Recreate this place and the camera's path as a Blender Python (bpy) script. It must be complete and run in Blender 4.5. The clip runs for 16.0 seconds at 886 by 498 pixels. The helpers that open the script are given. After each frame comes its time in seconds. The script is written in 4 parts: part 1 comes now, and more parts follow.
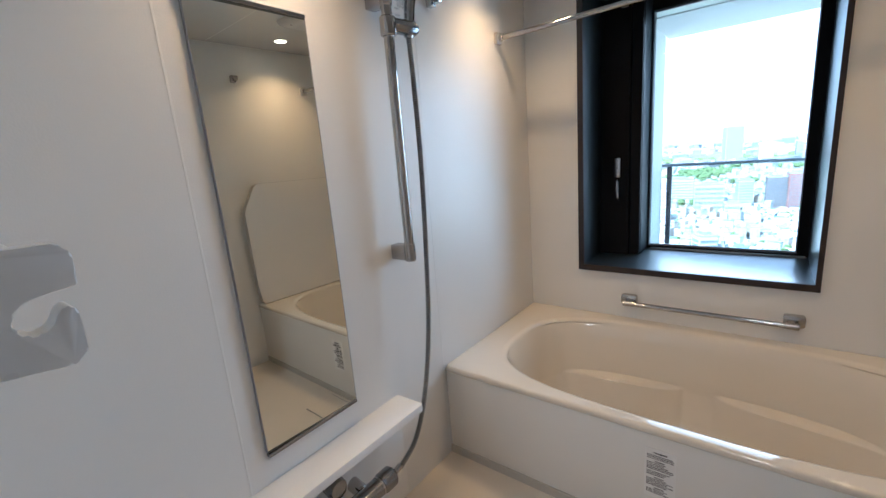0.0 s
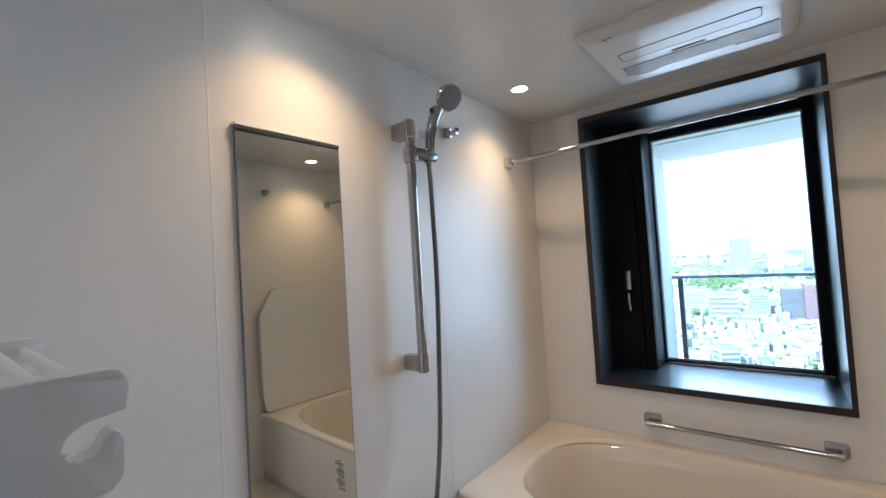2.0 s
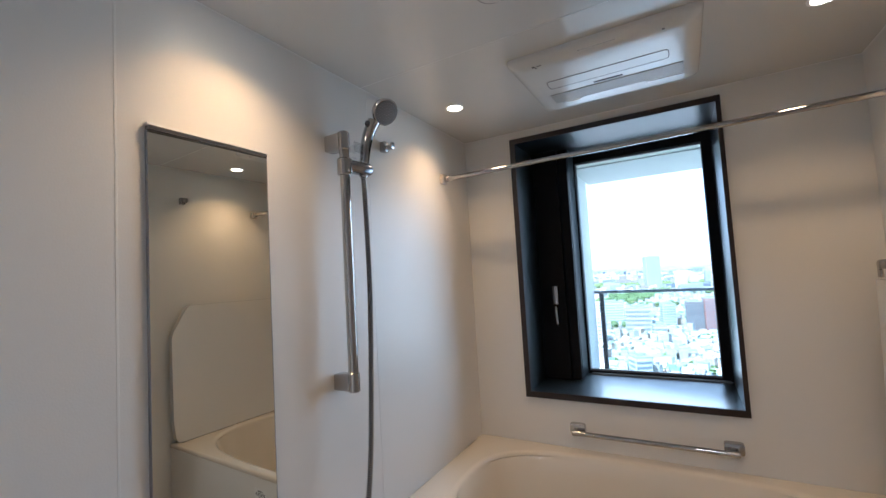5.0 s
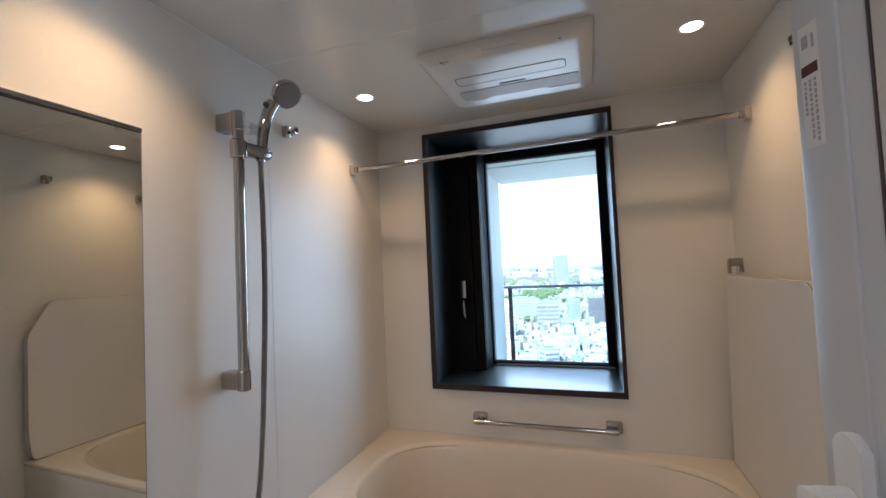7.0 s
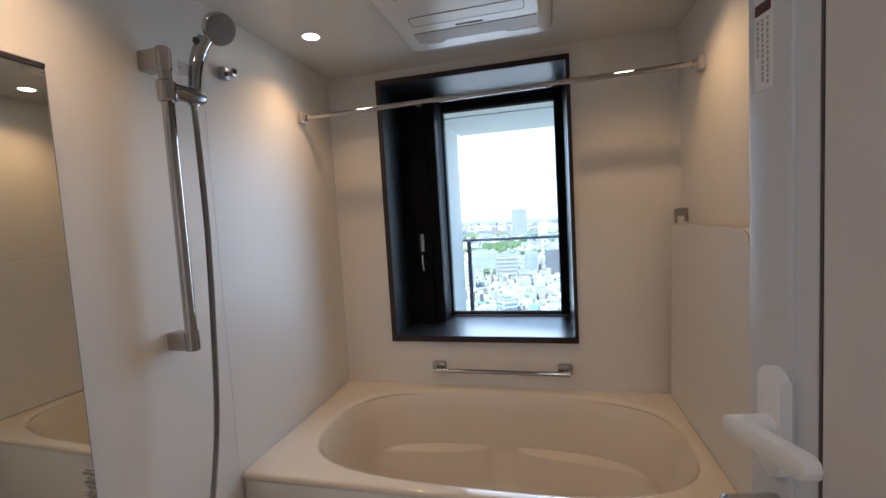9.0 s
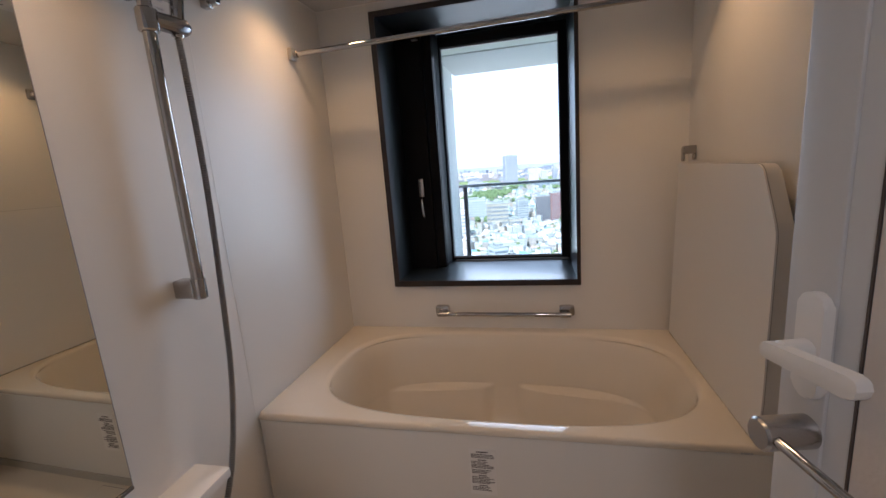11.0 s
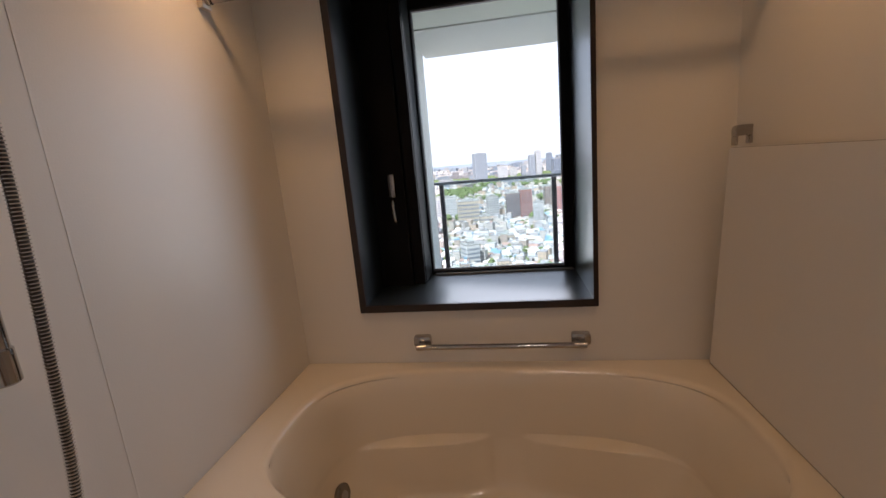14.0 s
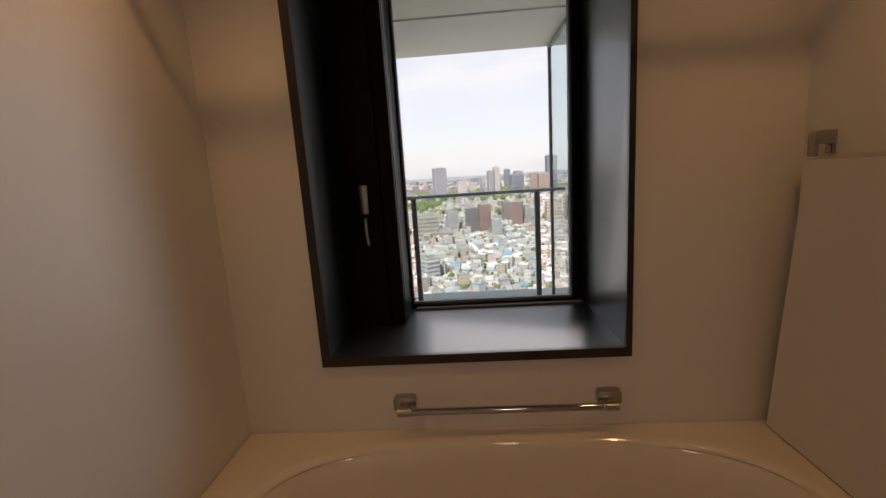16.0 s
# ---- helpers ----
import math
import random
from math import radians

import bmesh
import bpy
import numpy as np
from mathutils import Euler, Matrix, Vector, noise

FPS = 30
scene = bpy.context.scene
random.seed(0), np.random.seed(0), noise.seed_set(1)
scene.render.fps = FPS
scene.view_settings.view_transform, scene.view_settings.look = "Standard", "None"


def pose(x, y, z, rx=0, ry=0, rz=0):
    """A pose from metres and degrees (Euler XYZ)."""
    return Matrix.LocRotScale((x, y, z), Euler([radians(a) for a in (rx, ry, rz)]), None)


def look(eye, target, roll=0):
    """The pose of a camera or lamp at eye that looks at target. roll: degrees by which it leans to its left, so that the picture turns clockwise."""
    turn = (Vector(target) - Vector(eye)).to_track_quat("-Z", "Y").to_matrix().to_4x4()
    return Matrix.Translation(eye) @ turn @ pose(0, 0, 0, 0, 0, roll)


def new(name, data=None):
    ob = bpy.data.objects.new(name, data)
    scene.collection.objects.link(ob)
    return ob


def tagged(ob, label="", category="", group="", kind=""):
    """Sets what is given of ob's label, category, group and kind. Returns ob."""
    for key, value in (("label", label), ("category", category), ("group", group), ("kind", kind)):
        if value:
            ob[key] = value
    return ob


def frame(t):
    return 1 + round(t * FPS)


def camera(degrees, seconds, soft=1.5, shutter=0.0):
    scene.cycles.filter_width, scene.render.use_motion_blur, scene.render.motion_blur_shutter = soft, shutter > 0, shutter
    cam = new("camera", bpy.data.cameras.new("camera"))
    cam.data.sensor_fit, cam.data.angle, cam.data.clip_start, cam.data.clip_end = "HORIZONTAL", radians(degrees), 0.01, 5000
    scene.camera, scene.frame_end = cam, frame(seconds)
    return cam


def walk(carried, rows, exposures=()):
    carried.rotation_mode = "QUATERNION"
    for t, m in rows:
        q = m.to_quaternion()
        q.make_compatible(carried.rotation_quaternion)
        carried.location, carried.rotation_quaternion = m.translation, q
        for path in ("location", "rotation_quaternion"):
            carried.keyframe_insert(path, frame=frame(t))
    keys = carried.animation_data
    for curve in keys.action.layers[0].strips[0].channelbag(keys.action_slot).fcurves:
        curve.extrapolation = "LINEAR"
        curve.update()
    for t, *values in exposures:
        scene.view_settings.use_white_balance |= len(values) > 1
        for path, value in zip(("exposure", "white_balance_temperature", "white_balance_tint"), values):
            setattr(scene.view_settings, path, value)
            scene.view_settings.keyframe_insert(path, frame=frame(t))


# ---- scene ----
cam = camera(93.2, 16.0)
EXPOSURES = [(0, 2.2, 4550, 5), (3, 2.06, 4600, 6), (6, 1.9, 4720, 8), (8, 1.77, 4880, 9), (10, 1.62, 5060, 13), (12.5, 1.43, 5420, 18), (14, 1.16, 5950, 20), (16, 0.66, 6950, 22)]
PATH = [
    (0, (0.9877, -0.0154, 1.2413), (-0.2241, 1.5168, 0.8134), -4.61),
    (0.5, (0.9856, -0.0199, 1.2462), (-0.2494, 1.5245, 0.9416), -4.48),
    (1, (0.9856, -0.0252, 1.2519), (-0.2639, 1.5267, 1.0747), -4.22),
    (1.5, (0.9900, -0.0343, 1.2593), (-0.2641, 1.5231, 1.2119), -3.95),
    (2, (0.9926, -0.0414, 1.2644), (-0.2580, 1.5177, 1.3319), -3.51),
    (2.5, (0.9911, -0.0429, 1.2658), (-0.2490, 1.5195, 1.4173), -3.18),
    (3, (0.9933, -0.0431, 1.2634), (-0.2371, 1.5212, 1.4598), -3.06),
    (3.2, (0.9955, -0.0430, 1.2609), (-0.2282, 1.5246, 1.4736), -3.25),
    (5.3, (0.9875, -0.0258, 1.2660), (0.0326, 1.7282, 1.3801), -2.99),
    (5.5, (1.0050, -0.0143, 1.2555), (0.0725, 1.7505, 1.3780), -2.78),
    (6, (1.0146, -0.0093, 1.2563), (0.1820, 1.8057, 1.3716), -2.69),
    (6.5, (1.0297, -0.0078, 1.2540), (0.2894, 1.8474, 1.3603), -2.63),
    (7, (1.0348, -0.0023, 1.2510), (0.3835, 1.8867, 1.3336), -2.60),
    (7.5, (1.0350, 0.0053, 1.2474), (0.4574, 1.9191, 1.2901), -2.67),
    (8, (1.0367, 0.0107, 1.2455), (0.5109, 1.9408, 1.2345), -2.90),
    (8.5, (1.0420, 0.0202, 1.2439), (0.5459, 1.9557, 1.1682), -3.11),
    (9, (1.0425, 0.0240, 1.2433), (0.5592, 1.9607, 1.1003), -3.33),
    (9.5, (1.0422, 0.0257, 1.2429), (0.5650, 1.9555, 1.0272), -3.46),
    (10, (1.0299, 0.0276, 1.2402), (0.5620, 1.9510, 0.9535), -3.62),
    (10.2, (1.0214, 0.0276, 1.2385), (0.5612, 1.9481, 0.9249), -3.72),
    (12.3, (0.9512, 0.1463, 1.2043), (0.5009, 2.0474, 0.7755), -4.86),
    (12.5, (0.9534, 0.2053, 1.2081), (0.4902, 2.1028, 0.7782), -4.97),
    (13, (0.9545, 0.3114, 1.2018), (0.4926, 2.2124, 0.7820), -4.99),
    (13.5, (0.9279, 0.3855, 1.1933), (0.5227, 2.2979, 0.7797), -4.99),
    (14, (0.8627, 0.4769, 1.1989), (0.5437, 2.4102, 0.7946), -5.04),
    (14.5, (0.7854, 0.5466, 1.2086), (0.5640, 2.4885, 0.7844), -4.93),
    (15, (0.7411, 0.6158, 1.1865), (0.5885, 2.5649, 0.7691), -4.52),
    (15.5, (0.7181, 0.7408, 1.1899), (0.5928, 2.6992, 0.7988), -4.08),
    (16, (0.7186, 0.8340, 1.1888), (0.5937, 2.7979, 0.8348), -3.74),
]
walk(cam, [(t, look(eye, target, roll)) for t, eye, target, roll in PATH], EXPOSURES)

# ---- world and lamps ----
SUN_ELEV, SUN_TURN = radians(52), radians(200)
world = bpy.data.worlds.new("sky")
scene.world = world
world.use_nodes = True
wt = world.node_tree
wt.nodes.clear()
w_out = wt.nodes.new("ShaderNodeOutputWorld")
w_bg = wt.nodes.new("ShaderNodeBackground")
w_sky = wt.nodes.new("ShaderNodeTexSky")
w_sky.sky_type = "NISHITA"
w_sky.sun_disc = False
w_sky.sun_elevation, w_sky.sun_rotation = SUN_ELEV, SUN_TURN
w_sky.dust_density, w_sky.air_density = 1.2, 1.0
w_co = wt.nodes.new("ShaderNodeTexCoord")
w_map = wt.nodes.new("ShaderNodeMapping")
w_map.inputs["Scale"].default_value = (1.6, 1.6, 5.0)
w_noise = wt.nodes.new("ShaderNodeTexNoise")
w_noise.inputs["Scale"].default_value = 1.6
w_noise.inputs["Detail"].default_value = 7
w_ramp = wt.nodes.new("ShaderNodeValToRGB")
w_ramp.color_ramp.elements[0].position, w_ramp.color_ramp.elements[1].position = 0.42, 0.66
w_ramp.color_ramp.elements[0].color = (0.70, 0.70, 0.70, 1)
w_mix = wt.nodes.new("ShaderNodeMixRGB")
w_mix.inputs["Color2"].default_value = (5.5, 5.8, 6.0, 1)
wt.links.new(w_co.outputs["Generated"], w_map.inputs["Vector"])
wt.links.new(w_map.outputs["Vector"], w_noise.inputs["Vector"])
wt.links.new(w_noise.outputs["Fac"], w_ramp.inputs["Fac"])
wt.links.new(w_ramp.outputs["Color"], w_mix.inputs["Fac"])
wt.links.new(w_sky.outputs["Color"], w_mix.inputs["Color1"])
wt.links.new(w_mix.outputs["Color"], w_bg.inputs["Color"])
wt.links.new(w_bg.outputs["Background"], w_out.inputs["Surface"])
w_bg.inputs["Strength"].default_value = 0.12

sun = new("sun", bpy.data.lights.new("sun", "SUN"))
sun.data.energy, sun.data.angle, sun.data.color = 4.4, radians(0.5), (1.0, 0.88, 0.76)
sun_way = Vector((math.sin(SUN_TURN) * math.cos(SUN_ELEV), math.cos(SUN_TURN) * math.cos(SUN_ELEV), math.sin(SUN_ELEV)))
sun.matrix_world = Matrix.Translation((0, 0, 30)) @ sun_way.to_track_quat("Z", "Y").to_matrix().to_4x4()

CEIL = 1.970
RIM = 0.42
DOWNLIGHTS = [(0.185, 0.581), (0.194, 1.527), (1.383, 1.482)]
LAMP_SHIFT = 0.03     # spots moved off the fittings' centres so the rod's shadow falls lower
LAMP_WATTS = 4.7
for lx, ly in DOWNLIGHTS:
    lamp = new("downlight_lamp", bpy.data.lights.new("downlight_lamp", "SPOT"))
    lamp.data.energy, lamp.data.color = LAMP_WATTS, (1.0, 0.54, 0.20)
    lamp.data.spot_size, lamp.data.spot_blend, lamp.data.shadow_soft_size = radians(130), 0.9, 0.04
    lamp.location = (lx, ly + LAMP_SHIFT, CEIL - 0.008)

# daylight that comes in through the glass
day = new("window_daylight", bpy.data.lights.new("window_daylight", "AREA"))
day.data.shape, day.data.size, day.data.size_y = "RECTANGLE", 0.60, 1.05
day.data.energy, day.data.color = 0.78, (0.96, 0.98, 0.95)
day.data.spread = radians(100)
day.matrix_world = pose(0.798, 2.30, 1.262, -80, 0, -18)

# washroom that the door opens to: unseen light, added to brighten the bathroom
wash_fill = new("washroom_fill_lamp", bpy.data.lights.new("washroom_fill_lamp", "AREA"))
wash_fill.data.shape, wash_fill.data.size = "DISK", 0.34
wash_fill.data.energy, wash_fill.data.color = 3.0, (1.0, 0.80, 0.62)
wash_fill.location = (1.05, -1.0, 2.235)


# ---- materials ----
def mat(name, color, rough=0.5, metal=0.0, vary=0.04, scale=3.0, bump=0.0, bump_scale=200.0, coat=0.0, fine=0.02, wear=1.0, spec=0.5, coat_rough=0.04):
    m = bpy.data.materials.new(name)
    m.use_nodes = True
    nt = m.node_tree
    b = nt.nodes["Principled BSDF"]
    b.inputs["Roughness"].default_value = rough
    b.inputs["Metallic"].default_value = metal
    b.inputs["Specular IOR Level"].default_value = spec
    b.inputs["Coat Weight"].default_value = coat
    b.inputs["Coat Roughness"].default_value = coat_rough
    co = nt.nodes.new("ShaderNodeTexCoord")
    big = nt.nodes.new("ShaderNodeTexNoise")
    big.inputs["Scale"].default_value, big.inputs["Detail"].default_value = scale, 5
    small = nt.nodes.new("ShaderNodeTexNoise")
    small.inputs["Scale"].default_value, small.inputs["Detail"].default_value = bump_scale, 3
    nt.links.new(co.outputs["Object"], big.inputs["Vector"])
    nt.links.new(co.outputs["Object"], small.inputs["Vector"])
    total = nt.nodes.new("ShaderNodeMath")
    total.operation = "MULTIPLY_ADD"
    nt.links.new(small.outputs["Fac"], total.inputs[0])
    total.inputs[1].default_value = fine / max(vary, 0.001)
    nt.links.new(big.outputs["Fac"], total.inputs[2])
    hsv = nt.nodes.new("ShaderNodeHueSaturation")
    hsv.inputs["Color"].default_value = (*color, 1)
    rng = nt.nodes.new("ShaderNodeMapRange")
    rng.inputs["To Min"].default_value, rng.inputs["To Max"].default_value = 1 - vary, 1 + vary
    nt.links.new(total.outputs[0], rng.inputs["Value"])
    nt.links.new(rng.outputs["Result"], hsv.inputs["Value"])
    nt.links.new(hsv.outputs["Color"], b.inputs["Base Color"])
    rr = nt.nodes.new("ShaderNodeMapRange")
    rr.inputs["To Min"].default_value, rr.inputs["To Max"].default_value = rough * (1 - 0.15 * wear), min(1, rough * (1 + 0.2 * wear))
    nt.links.new(big.outputs["Fac"], rr.inputs["Value"])
    nt.links.new(rr.outputs["Result"], b.inputs["Roughness"])
    if bump:
        bp = nt.nodes.new("ShaderNodeBump")
        bp.inputs["Strength"].default_value, bp.inputs["Distance"].default_value = bump, 0.001
        nt.links.new(small.outputs["Fac"], bp.inputs["Height"])
        nt.links.new(bp.outputs["Normal"], b.inputs["Normal"])
    return m


def glow(name, color, strength):
    m = bpy.data.materials.new(name)
    m.use_nodes = True
    b = m.node_tree.nodes["Principled BSDF"]
    b.inputs["Base Color"].default_value = (0.8, 0.8, 0.8, 1)
    b.inputs["Emission Color"].default_value = (*color, 1)
    b.inputs["Emission Strength"].default_value = strength
    return m


def clear_glass(name, tint=(0.95, 0.97, 0.97), gloss=0.0):
    m = bpy.data.materials.new(name)
    m.use_nodes = True
    nt = m.node_tree
    nt.nodes.clear()
    out = nt.nodes.new("ShaderNodeOutputMaterial")
    mix = nt.nodes.new("ShaderNodeMixShader")
    face = nt.nodes.new("ShaderNodeLayerWeight")
    steep = nt.nodes.new("ShaderNodeMath")
    steep.operation, steep.inputs[1].default_value = "POWER", 4.0
    gloss_fac = nt.nodes.new("ShaderNodeMath")
    gloss_fac.operation = "MULTIPLY_ADD"
    gloss_fac.inputs[1].default_value, gloss_fac.inputs[2].default_value = 0.6, 0.03
    nt.links.new(face.outputs["Facing"], steep.inputs[0])
    nt.links.new(steep.outputs[0], gloss_fac.inputs[0])
    tr = nt.nodes.new("ShaderNodeBsdfTransparent")
    tr.inputs["Color"].default_value = (*tint, 1)
    gl = nt.nodes.new("ShaderNodeBsdfGlossy")
    gl.inputs["Roughness"].default_value = gloss
    nt.links.new(gloss_fac.outputs[0], mix.inputs["Fac"])
    nt.links.new(tr.outputs["BSDF"], mix.inputs[1])
    nt.links.new(gl.outputs["BSDF"], mix.inputs[2])
    nt.links.new(mix.outputs["Shader"], out.inputs["Surface"])
    return m


WALL = mat("wall_panel", (0.75, 0.735, 0.705), 0.32, vary=0.02, scale=1.3, bump=0.25, bump_scale=260, fine=0.01)
CEILING = mat("ceiling_panel", (0.66, 0.65, 0.615), 0.12, vary=0.015, scale=1.0, fine=0.004)
SEAM_LIGHT = mat("seam_light", (0.78, 0.77, 0.74), 0.3)
FLOOR = mat("floor_mat", (0.62, 0.57, 0.49), 0.42, vary=0.05, scale=6, bump=0.6, bump_scale=420)
TUB = mat("tub_ivory", (0.72, 0.66, 0.555), 0.07, vary=0.015, scale=1.5, coat=1.0, fine=0.004, coat_rough=0.08)
APRON = mat("apron_white", (0.76, 0.745, 0.71), 0.3, vary=0.02, scale=2, fine=0.008)
LID = mat("lid_white", (0.77, 0.75, 0.72), 0.4, vary=0.015, bump=0.3, bump_scale=320)
LID_EDGE = mat("lid_edge", (0.64, 0.615, 0.575), 0.45, vary=0.02)
COVER_LINE = mat("cover_line", (0.34, 0.32, 0.30), 0.5)
GAP = mat("dark_gasket", (0.03, 0.028, 0.026), 0.6)
BLACK = mat("black_satin", (0.012, 0.020, 0.026), 0.36, vary=0.06, scale=3, fine=0.03, wear=0.15, spec=1.0, coat=0.5, coat_rough=0.22)
MATT_BLACK = mat("black_matt", (0.005, 0.005, 0.006), 0.6, vary=0.06, scale=3, wear=0.15, spec=0.15)
CASING = mat("casing_dark_brown", (0.022, 0.014, 0.012), 0.36, vary=0.15, scale=9, fine=0.05, wear=0.3)
CHROME = mat("chrome", (0.45, 0.435, 0.42), 0.05, 1.0, vary=0.02, scale=20)
HOSE = mat("hose_chrome", (0.72, 0.72, 0.71), 0.14, 1.0, vary=0.03, scale=20)
BRUSHED = mat("satin_chrome", (0.44, 0.43, 0.425), 0.24, 1.0, vary=0.04, scale=30, fine=0.03)
PALE_METAL = mat("pale_satin_metal", (0.62, 0.59, 0.55), 0.38, 1.0, vary=0.03, scale=30)
DARK_CHROME = mat("dark_chrome", (0.27, 0.27, 0.28), 0.2, 1.0, vary=0.05, scale=20)
GREY = mat("grey_plastic", (0.23, 0.23, 0.24), 0.4, bump=0.3, bump_scale=500)
WHITE = mat("white_plastic", (0.80, 0.80, 0.79), 0.28, vary=0.015, scale=5, fine=0.01)
SHELF = mat("shelf_white", (0.84, 0.825, 0.80), 0.25, vary=0.015)
DOOR_ALU = mat("door_white_aluminium", (0.62, 0.63, 0.645), 0.38, vary=0.02, fine=0.01)
DOOR_PANEL = mat("door_panel", (0.68, 0.64, 0.61), 0.3, vary=0.02, bump=0.4, bump_scale=150)
FAN = mat("fan_white", (0.74, 0.74, 0.72), 0.20, vary=0.015, fine=0.008)
GRILLE = mat("grille_grey", (0.13, 0.13, 0.125), 0.6)
PRINT = mat("print_dark", (0.06, 0.055, 0.06), 0.6)
PRINT_GREY = mat("print_grey", (0.42, 0.42, 0.43), 0.6)
LABEL = mat("label_film", (0.80, 0.79, 0.77), 0.3)
MIRROR = mat("mirror_silver", (0.79, 0.79, 0.72), 0.005, 1.0, vary=0.0, fine=0.0)
MIRROR.node_tree.nodes["Principled BSDF"].inputs["Roughness"].links[0].from_node.inputs["To Max"].default_value = 0.006
GLASS = clear_glass("window_glass")
RAIL_GLASS = clear_glass("rail_glass", (0.86, 0.92, 0.92))
LAMP_FACE = glow("lamp_face", (1.0, 0.74, 0.45), 5.0)
CONCRETE = mat("balcony_render", (0.76, 0.75, 0.73), 0.8, vary=0.06, scale=2)
SOFFIT = mat("soffit_cream", (0.78, 0.78, 0.70), 0.7, vary=0.03)
RAIL = mat("rail_dark", (0.05, 0.05, 0.055), 0.4)
RAIL_TOP = mat("rail_grey", (0.20, 0.22, 0.25), 0.35)
BALC_FLOOR = mat("balcony_floor", (0.42, 0.43, 0.44), 0.8)


# ---- mesh helpers ----
def part(name, bm, material, parent=None, label="", smooth=False, kind=""):
    me = bpy.data.meshes.new(name)
    bmesh.ops.recalc_face_normals(bm, faces=bm.faces)
    bm.to_mesh(me)
    bm.free()
    for mt in (material if isinstance(material, (list, tuple)) else [material]):
        me.materials.append(mt)
    if smooth:
        me.shade_smooth()
        me.set_sharp_from_angle(angle=radians(38))
    ob = new(name, me)
    if parent is not None:
        ob.parent = parent
        ob.matrix_parent_inverse = Matrix.Translation(parent.location if parent.parent is None else (0, 0, 0)).inverted()
    return tagged(ob, label=label, kind=kind)


def thing(name, label, category, at=(0, 0, 0), group=""):
    e = new(name)
    e.location = at
    e.empty_display_size = 0.05
    return tagged(e, label=label, category=category, group=group)


def structure(name, bm, material, label=""):
    ob = part(name, bm, material, None, label, kind="structure")
    return ob


def box(bm, a, b, bevel=0.0, seg=2):
    """A box between two corners, its edges rounded by bevel."""
    a, b = Vector(a), Vector(b)
    lo = Vector([min(p, q) for p, q in zip(a, b)])
    hi = Vector([max(p, q) for p, q in zip(a, b)])
    made = bmesh.ops.create_cube(bm, size=1, matrix=Matrix.Translation((lo + hi) / 2) @ Matrix.Diagonal((*(hi - lo), 1)))
    if bevel:
        edges = {e for v in made["verts"] for e in v.link_edges}
        bmesh.ops.bevel(bm, geom=list(edges), offset=bevel, segments=seg, affect="EDGES", profile=0.5)
    return bm


def bx(a, b, bevel=0.0, seg=2):
    return box(bmesh.new(), a, b, bevel, seg)


def sweep(bm, path, radius, seg=14, closed_ends=True):
    """A round tube along a list of points; radius a number or one for each point."""
    pts = [Vector(p) for p in path]
    rs = radius if isinstance(radius, (list, tuple)) else [radius] * len(pts)
    rings, side = [], None
    for i, p in enumerate(pts):
        d = (pts[min(i + 1, len(pts) - 1)] - pts[max(i - 1, 0)]).normalized()
        if side is None:
            side = d.orthogonal().normalized()
        side = (side - d * side.dot(d)).normalized()
        other = d.cross(side)
        rings.append([bm.verts.new(p + (side * math.cos(2 * math.pi * k / seg) + other * math.sin(2 * math.pi * k / seg)) * rs[i]) for k in range(seg)])
    for r0, r1 in zip(rings, rings[1:]):
        for k in range(seg):
            bm.faces.new((r0[k], r0[(k + 1) % seg], r1[(k + 1) % seg], r1[k]))
    if closed_ends:
        bm.faces.new(rings[0][::-1])
        bm.faces.new(rings[-1])
    return bm


def rod(a, b, r, seg=20, end=0.0):
    """A straight round bar with slightly rounded ends."""
    a, b = Vector(a), Vector(b)
    d = (b - a).normalized()
    e = end or r * 0.18
    return sweep(bmesh.new(), [a, a + d * e, b - d * e, b], [r - e, r, r, r - e], seg)


def smooth_path(pts, n=12):
    """Catmull-Rom through the points."""
    p = [Vector(q) for q in pts]
    p = [p[0] * 2 - p[1]] + p + [p[-1] * 2 - p[-2]]
    out = []
    for i in range(1, len(p) - 2):
        for k in range(n):
            t = k / n
            out.append(0.5 * (2 * p[i] + (p[i + 1] - p[i - 1]) * t + (2 * p[i - 1] - 5 * p[i] + 4 * p[i + 1] - p[i + 2]) * t * t + (3 * p[i] - p[i - 1] - 3 * p[i + 1] + p[i + 2]) * t ** 3))
    out.append(p[-2])
    return out


def outline_prism(bm, pts, axis, lo, hi, bevel=0.0, seg=2):
    """A flat outline (two coordinates a point) made thick along an axis; its rim edges rounded by bevel."""
    def at(u, v, w):
        return {"x": (w, u, v), "y": (u, w, v), "z": (u, v, w)}[axis]
    a = [bm.verts.new(at(u, v, lo)) for u, v in pts]
    b = [bm.verts.new(at(u, v, hi)) for u, v in pts]
    n = len(pts)
    caps = [bm.faces.new(a[::-1]), bm.faces.new(b)]
    for i in range(n):
        bm.faces.new((a[i], a[(i + 1) % n], b[(i + 1) % n], b[i]))
    if bevel:
        rim = [e for f in caps for e in f.edges]
        bmesh.ops.bevel(bm, geom=rim, offset=bevel, segments=seg, affect="EDGES", profile=0.5, clamp_overlap=True)
    return bm


